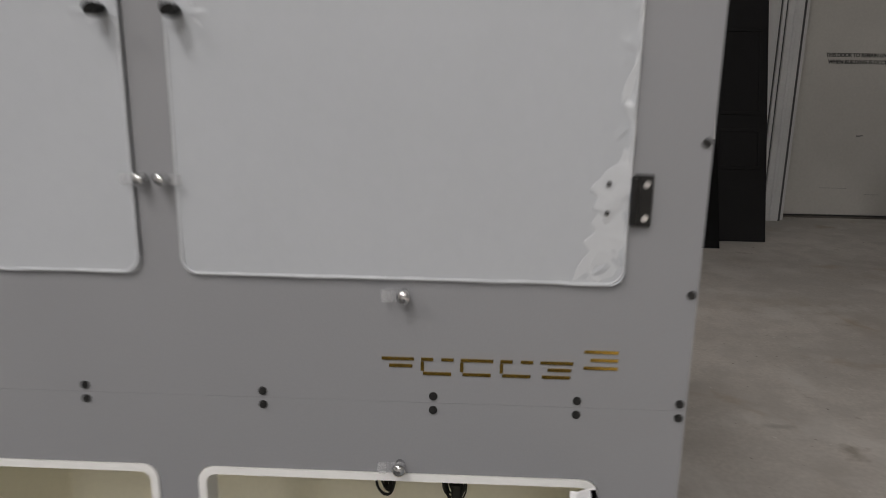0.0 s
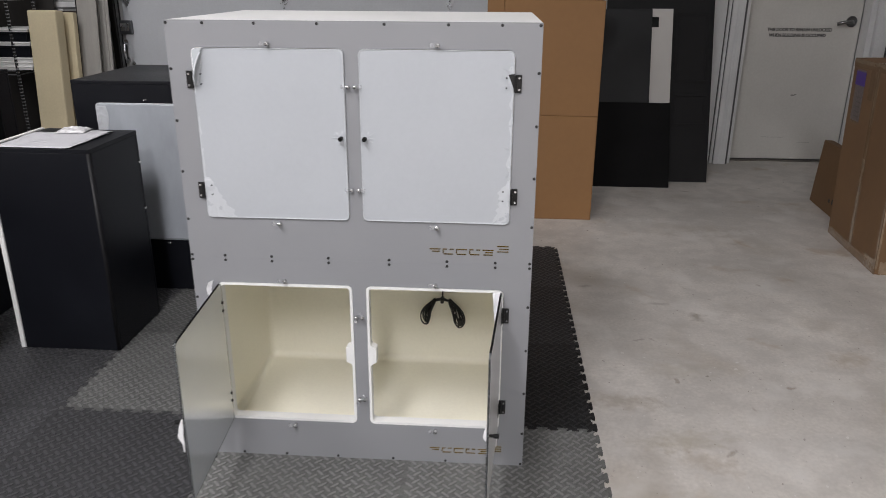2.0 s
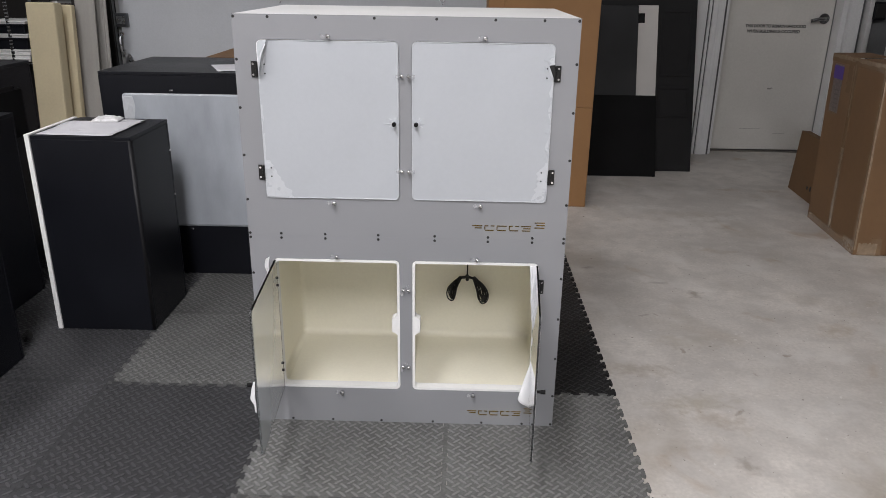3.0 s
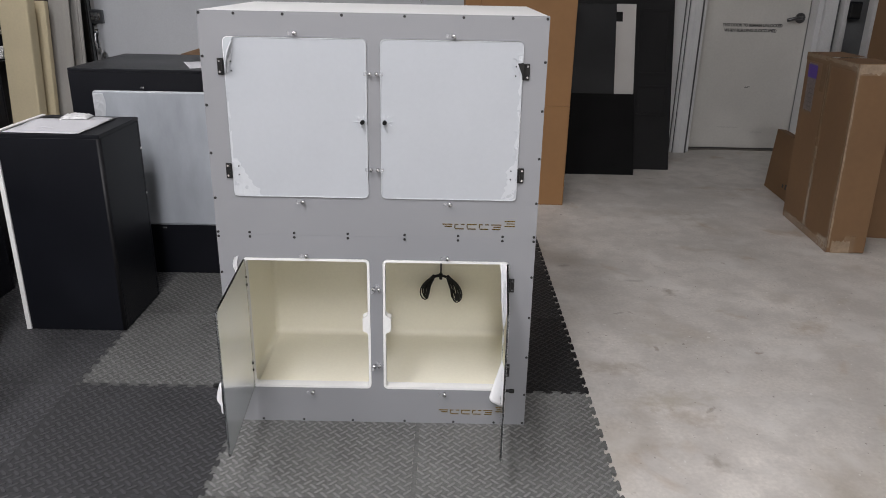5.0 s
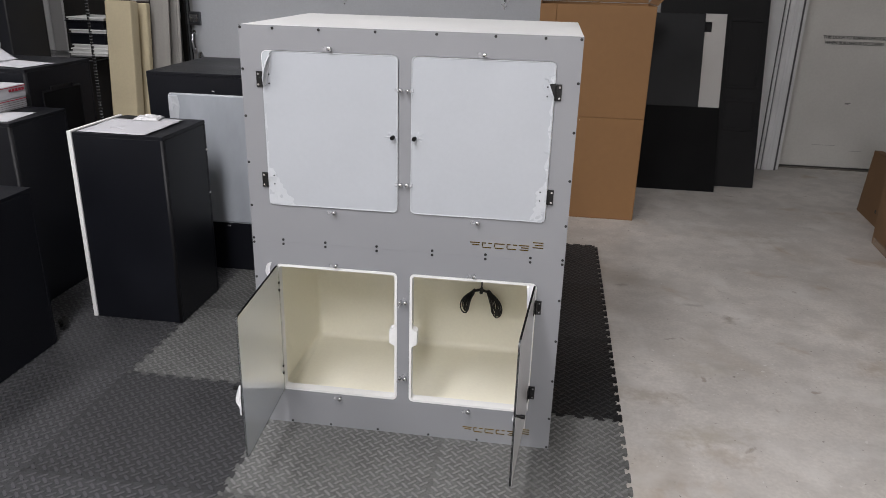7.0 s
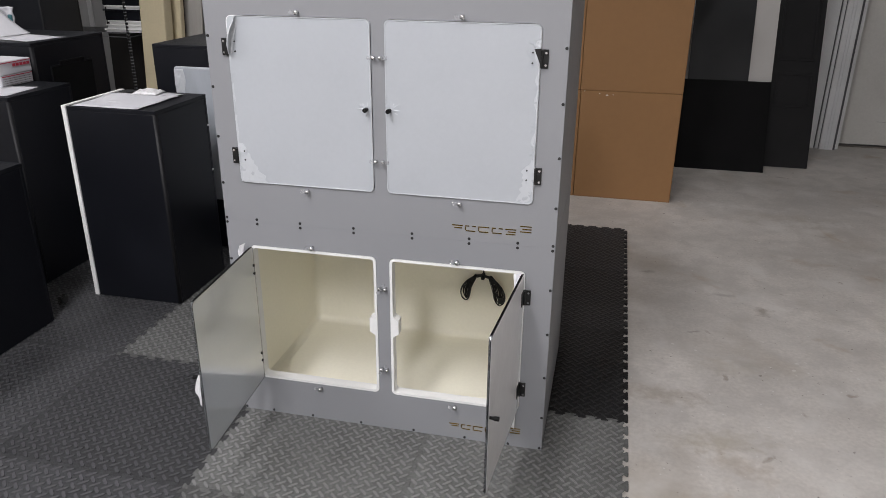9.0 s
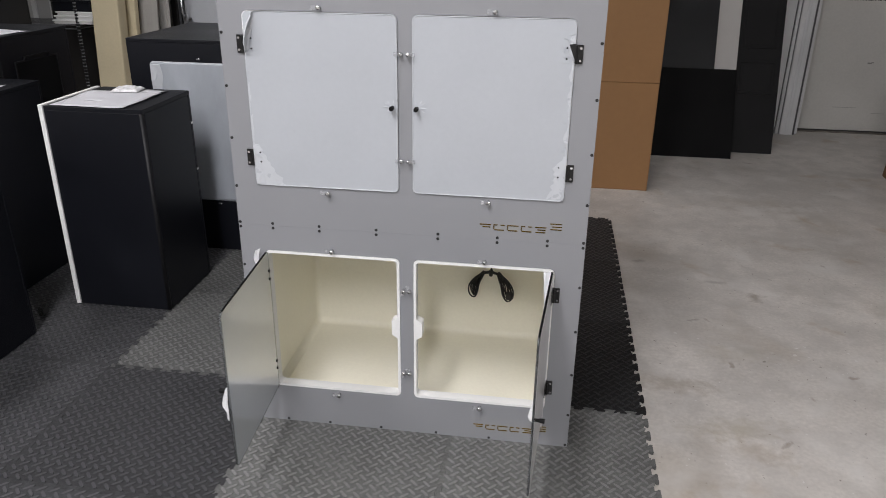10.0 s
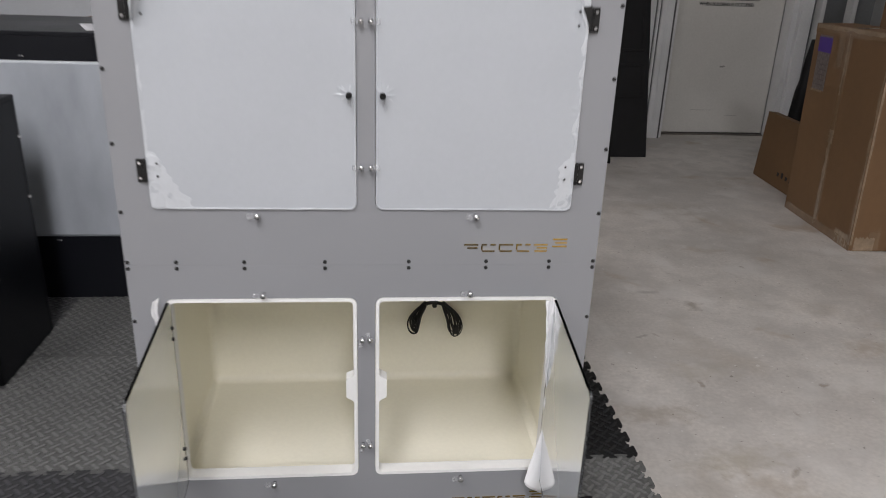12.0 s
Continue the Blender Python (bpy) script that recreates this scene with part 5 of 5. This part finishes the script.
strip_out = [(1.508, 0.0), (1.662, 0.0), (1.662, 1.285), (1.508, 1.285), (1.508, 1.225), (1.560, 1.225), (1.560, 1.15), (1.508, 1.15)]
bm = bmesh.new()
slab(bm, [(x - 1.585, z) for x, z in strip_out], [], 0, 0.006)
ws = solid("white_strip", bm, mat("strip_white", (0.52, 0.505, 0.485), 0.5, var=0.03, fine=0.01, bump=0.005), "white notched board strip standing among black boards", "panel")
ws.matrix_basis = Matrix.Translation((1.585, 3.588, 0.001)) @ pose(0, 0, 0, -15.9, 0, 0)


def shipping_box():
    """Slim carton on end, taped, with a shipping label."""
    w, d, h = 0.205, 0.715, 1.035
    c = thing("cardboard_box", "slim taped cardboard box standing on end with a label", "box", (2.345, 1.78, 0), "cardboard boxes")
    c.matrix_basis = pose(2.345, 1.78, 0, -0.4, -1.2, -4.6)
    part("shell", B(0, w, 0, d, 0, h, 0.004, 2), CARD, c, local=True)
    for q in ((-0.0012, -0.0004, 0.34, 0.385, 0.0, h), (w * 0.42, w * 0.7, -0.0012, -0.0004, 0.0, 0.10), (-0.0012, -0.0004, 0.0, 0.018, 0.0, h), (0.0, w, -0.0014, -0.0006, h - 0.06, h)):
        part("tape", B(*q), TAPE, c, local=True)

    def strip(on_west, a0, a1, z0, z1, wav, seed, upright=True, material=TAPE2):
        """A crinkled strip of tape with uneven edges on the west or the south side."""
        bm = bmesh.new()

        def pt(u, v):
            k, e = (v, u) if upright else (u, v)
            loose = wav * N(k * 9, seed, 2.0 * e)
            loose *= e if (a0 < 0.005 if upright else z0 < 0.005) else (1 - e) if z1 > h - 0.03 and not upright else 1
            a, z = a0 + (a1 - a0) * u, z0 + (z1 - z0) * v
            a, z = (a + loose, z) if upright else (a, z + loose)
            off = -0.0018 - 0.0007 * abs(N(a * 60, z * 40, seed))
            return (off, a, z) if on_west else (a, off, z)

        grid(bm, 5 if upright else 40, 60 if upright else 5, pt)
        part("tape", bm, material, c, "crinkled shiny clear tape", local=True)

    strip(True, 0.001, 0.016, 0.03, h - 0.02, 0.009, 1.0)
    strip(False, 0.001, 0.010, 0.03, h - 0.02, 0.006, 2.0)
    strip(True, 0.352, 0.378, 0.0, 0.50, 0.010, 3.0)
    strip(True, 0.340, 0.384, 0.46, 0.53, 0.012, 4.0)
    strip(True, 0.01, d - 0.01, h - 0.022, h - 0.002, 0.012, 5.0, False)
    strip(False, 0.004, w - 0.004, h - 0.05, h - 0.004, 0.014, 6.0, False)
    strip(True, 0.40, 0.46, h - 0.20, h - 0.01, 0.012, 7.0, True, TAPE)
    strip(True, 0.36, 0.372, h - 0.33, h - 0.03, 0.008, 8.0)
    strip(True, 0.02, d - 0.02, 0.003, 0.05, 0.010, 9.0, False, TAPE)
    strip(True, 0.02, 0.15, 0.0, 0.075, 0.010, 10.0, False)
    strip(False, 0.02, 0.12, 0.0, 0.070, 0.010, 11.0, False)
    strip(True, 0.545, 0.665, 0.690, 0.702, 0.003, 12.0, False)
    part("tape", B(0.0, w, 0.30, 0.36, h + 0.0004, h + 0.0012), TAPE, c, local=True)
    part("tape", B(-0.0016, -0.0008, 0.0, d, h - 0.045, h), TAPE, c, local=True)
    part("label", B(-0.0014, -0.0004, 0.53, 0.655, 0.70, 0.98), GREYLAB, c, "grey printed shipping label", local=True)
    part("label", B(-0.0024, -0.0014, 0.525, 0.66, 0.895, 0.970), PURPLE, c, "purple label band", local=True)
    for k in range(5):
        part("print_bar", B(-0.0022, -0.0015, 0.55, 0.61 + 0.006 * (k % 3), 0.725 + k * 0.026, 0.731 + k * 0.026), MARKD, c, local=True)
    return c


shipping_box()


def flat_box():
    c = thing("cardboard_box", "flat brown cardboard box leaning behind a taller box", "box", (2.5, 2.85, 0), "cardboard boxes")
    c.matrix_basis = pose(2.52, 2.52, 0, 0, 4, -4.0)
    part("shell", B(0, 0.06, 0, 0.69, 0, 0.425, 0.003, 2), CARD, c, local=True)
    for k in range(4):
        part("print_mark", B(-0.001, -0.0002, 0.18 + k * 0.055, 0.205 + k * 0.055, 0.075, 0.11 - 0.012 * (k % 2)), INK, c, local=True)


flat_box()


def black_bag():
    """Soft black bag slumped behind the boxes."""
    bm = bmesh.new()

    def fn(u, v):
        a = 2 * math.pi * v
        r = (0.075 - 0.045 * u ** 1.5) * (1 + 0.18 * N(math.cos(a) * 2, math.sin(a) * 2, u * 5))
        return (2.915 + 0.07 * u + r * math.cos(a), 3.42 + 0.05 * u + r * math.sin(a), 0.86 * u)

    grid(bm, 26, 20, fn)
    bmesh.ops.remove_doubles(bm, verts=bm.verts[:], dist=0.0004)
    bmesh.ops.holes_fill(bm, edges=[e for e in bm.edges if e.is_boundary])
    solid("black_bag", bm, BLACK2, "slim black cloth bag standing behind cardboard boxes", "bag", smooth=True)


black_bag()


def back_box():
    c = thing("cardboard_box", "large cardboard box with a hand slot behind a slim box", "box", (3.0, 2.4, 0), "cardboard boxes")
    bm = slab(bmesh.new(), [(0, 0), (0.8, 0), (0.8, 1.55), (0, 1.55)], [rrect(0.10, 0.21, 1.25, 1.285, 0.015)[::-1]], 0.0, 0.006)
    c.matrix_basis = pose(2.70, 2.06, 0, 0, 0, -8)
    part("front_side", bm, CARD, c, local=True)
    part("shell", B(0.001, 0.799, 0.0065, 0.5, 0, 1.548, 0.003), CARDD, c, local=True)


back_box()


# ---------------------------------------------------------------- interlocking floor mats
def tooth_edge(L, n=9, d=0.017):
    """Points along a dovetailed edge: (distance along it, distance out)."""
    p = L / n
    pts = []
    for k in range(n):
        c = (k + 0.5) * p
        for a, o in ((-0.20, 0.0), (-0.19, 0.3), (-0.29, 0.72), (-0.25, 1.0), (0.25, 1.0), (0.29, 0.72), (0.19, 0.3), (0.20, 0.0)):
            pts.append((c + a * p, o * d))
    return pts


def mat_mesh():
    L, g, top = 0.61, 0.0006, MT
    e = tooth_edge(L)
    out = [(0 + g, 0 + g)]
    out += [(a, o + g) for a, o in e]
    out += [(L - g, 0 + g)]
    out += [(L + o - g, a) for a, o in e]
    out += [(L - g, L - g)]
    out += [(a, L + o - g) for a, o in reversed(e)]
    out += [(0 + g, L - g)]
    out += [(o + g, a) for a, o in reversed(e)]
    bm = bmesh.new()
    lo = [bm.verts.new((x, y, 0)) for x, y in out]
    hi = [bm.verts.new((x, y, top - 0.0022)) for x, y in out]
    n = len(out)
    for i in range(n):
        bm.faces.new((lo[i], lo[(i + 1) % n], hi[(i + 1) % n], hi[i]))
    bmesh.ops.triangle_fill(bm, use_beauty=True, edges=[bm.edges.get((hi[i], hi[(i + 1) % n])) for i in range(n)])
    # raised lozenges, alternately turned
    p, q = 0.0262, math.sqrt(0.5)
    z0, z1 = top - 0.0022, top
    for i in range(-34, 35):
        for j in range(-34, 35):
            cx, cy = 0.3235 + (i - j) * p * q, 0.3235 + (i + j) * p * q
            if not (0.026 < cx < L - 0.005 and 0.026 < cy < L - 0.005):
                continue
            t = radians(45 if (i + j) % 2 else -45)
            ca, sa = math.cos(t), math.sin(t)

            def at(u, v, zz):
                return bm.verts.new((cx + u * ca - v * sa, cy + u * sa + v * ca, zz))

            base = [at(u, v, z0) for u, v in ((-0.0185, 0), (-0.012, -0.0052), (0.012, -0.0052), (0.0185, 0), (0.012, 0.0052), (-0.012, 0.0052))]
            crown = [at(u, v, z1) for u, v in ((-0.017, 0), (-0.011, -0.0040), (0.011, -0.0040), (0.017, 0), (0.011, 0.0040), (-0.011, 0.0040))]
            bm.faces.new(crown).material_index = 1
            for k in range(6):
                bm.faces.new((base[k], base[(k + 1) % 6], crown[(k + 1) % 6], crown[k]))
    bm.normal_update()
    me = bpy.data.meshes.new("foam_mat")
    bm.to_mesh(me)
    bm.free()
    me.materials.append(MATR)
    me.materials.append(MATWORN)
    return me


MATMESH = mat_mesh()
MX, MY = 0.715 - 0.61, 0.205
# tones (0, 0) to (0, 2) add the enclosure's shade to dark tiles
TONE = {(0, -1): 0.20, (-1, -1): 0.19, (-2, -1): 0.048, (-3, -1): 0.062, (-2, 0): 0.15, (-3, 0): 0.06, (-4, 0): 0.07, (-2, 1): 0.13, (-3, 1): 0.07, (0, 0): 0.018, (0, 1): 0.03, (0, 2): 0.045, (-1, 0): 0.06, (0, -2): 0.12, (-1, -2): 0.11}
rnd = random.Random(11)
for i in range(-5, 1):
    for j in range(-5, 3):
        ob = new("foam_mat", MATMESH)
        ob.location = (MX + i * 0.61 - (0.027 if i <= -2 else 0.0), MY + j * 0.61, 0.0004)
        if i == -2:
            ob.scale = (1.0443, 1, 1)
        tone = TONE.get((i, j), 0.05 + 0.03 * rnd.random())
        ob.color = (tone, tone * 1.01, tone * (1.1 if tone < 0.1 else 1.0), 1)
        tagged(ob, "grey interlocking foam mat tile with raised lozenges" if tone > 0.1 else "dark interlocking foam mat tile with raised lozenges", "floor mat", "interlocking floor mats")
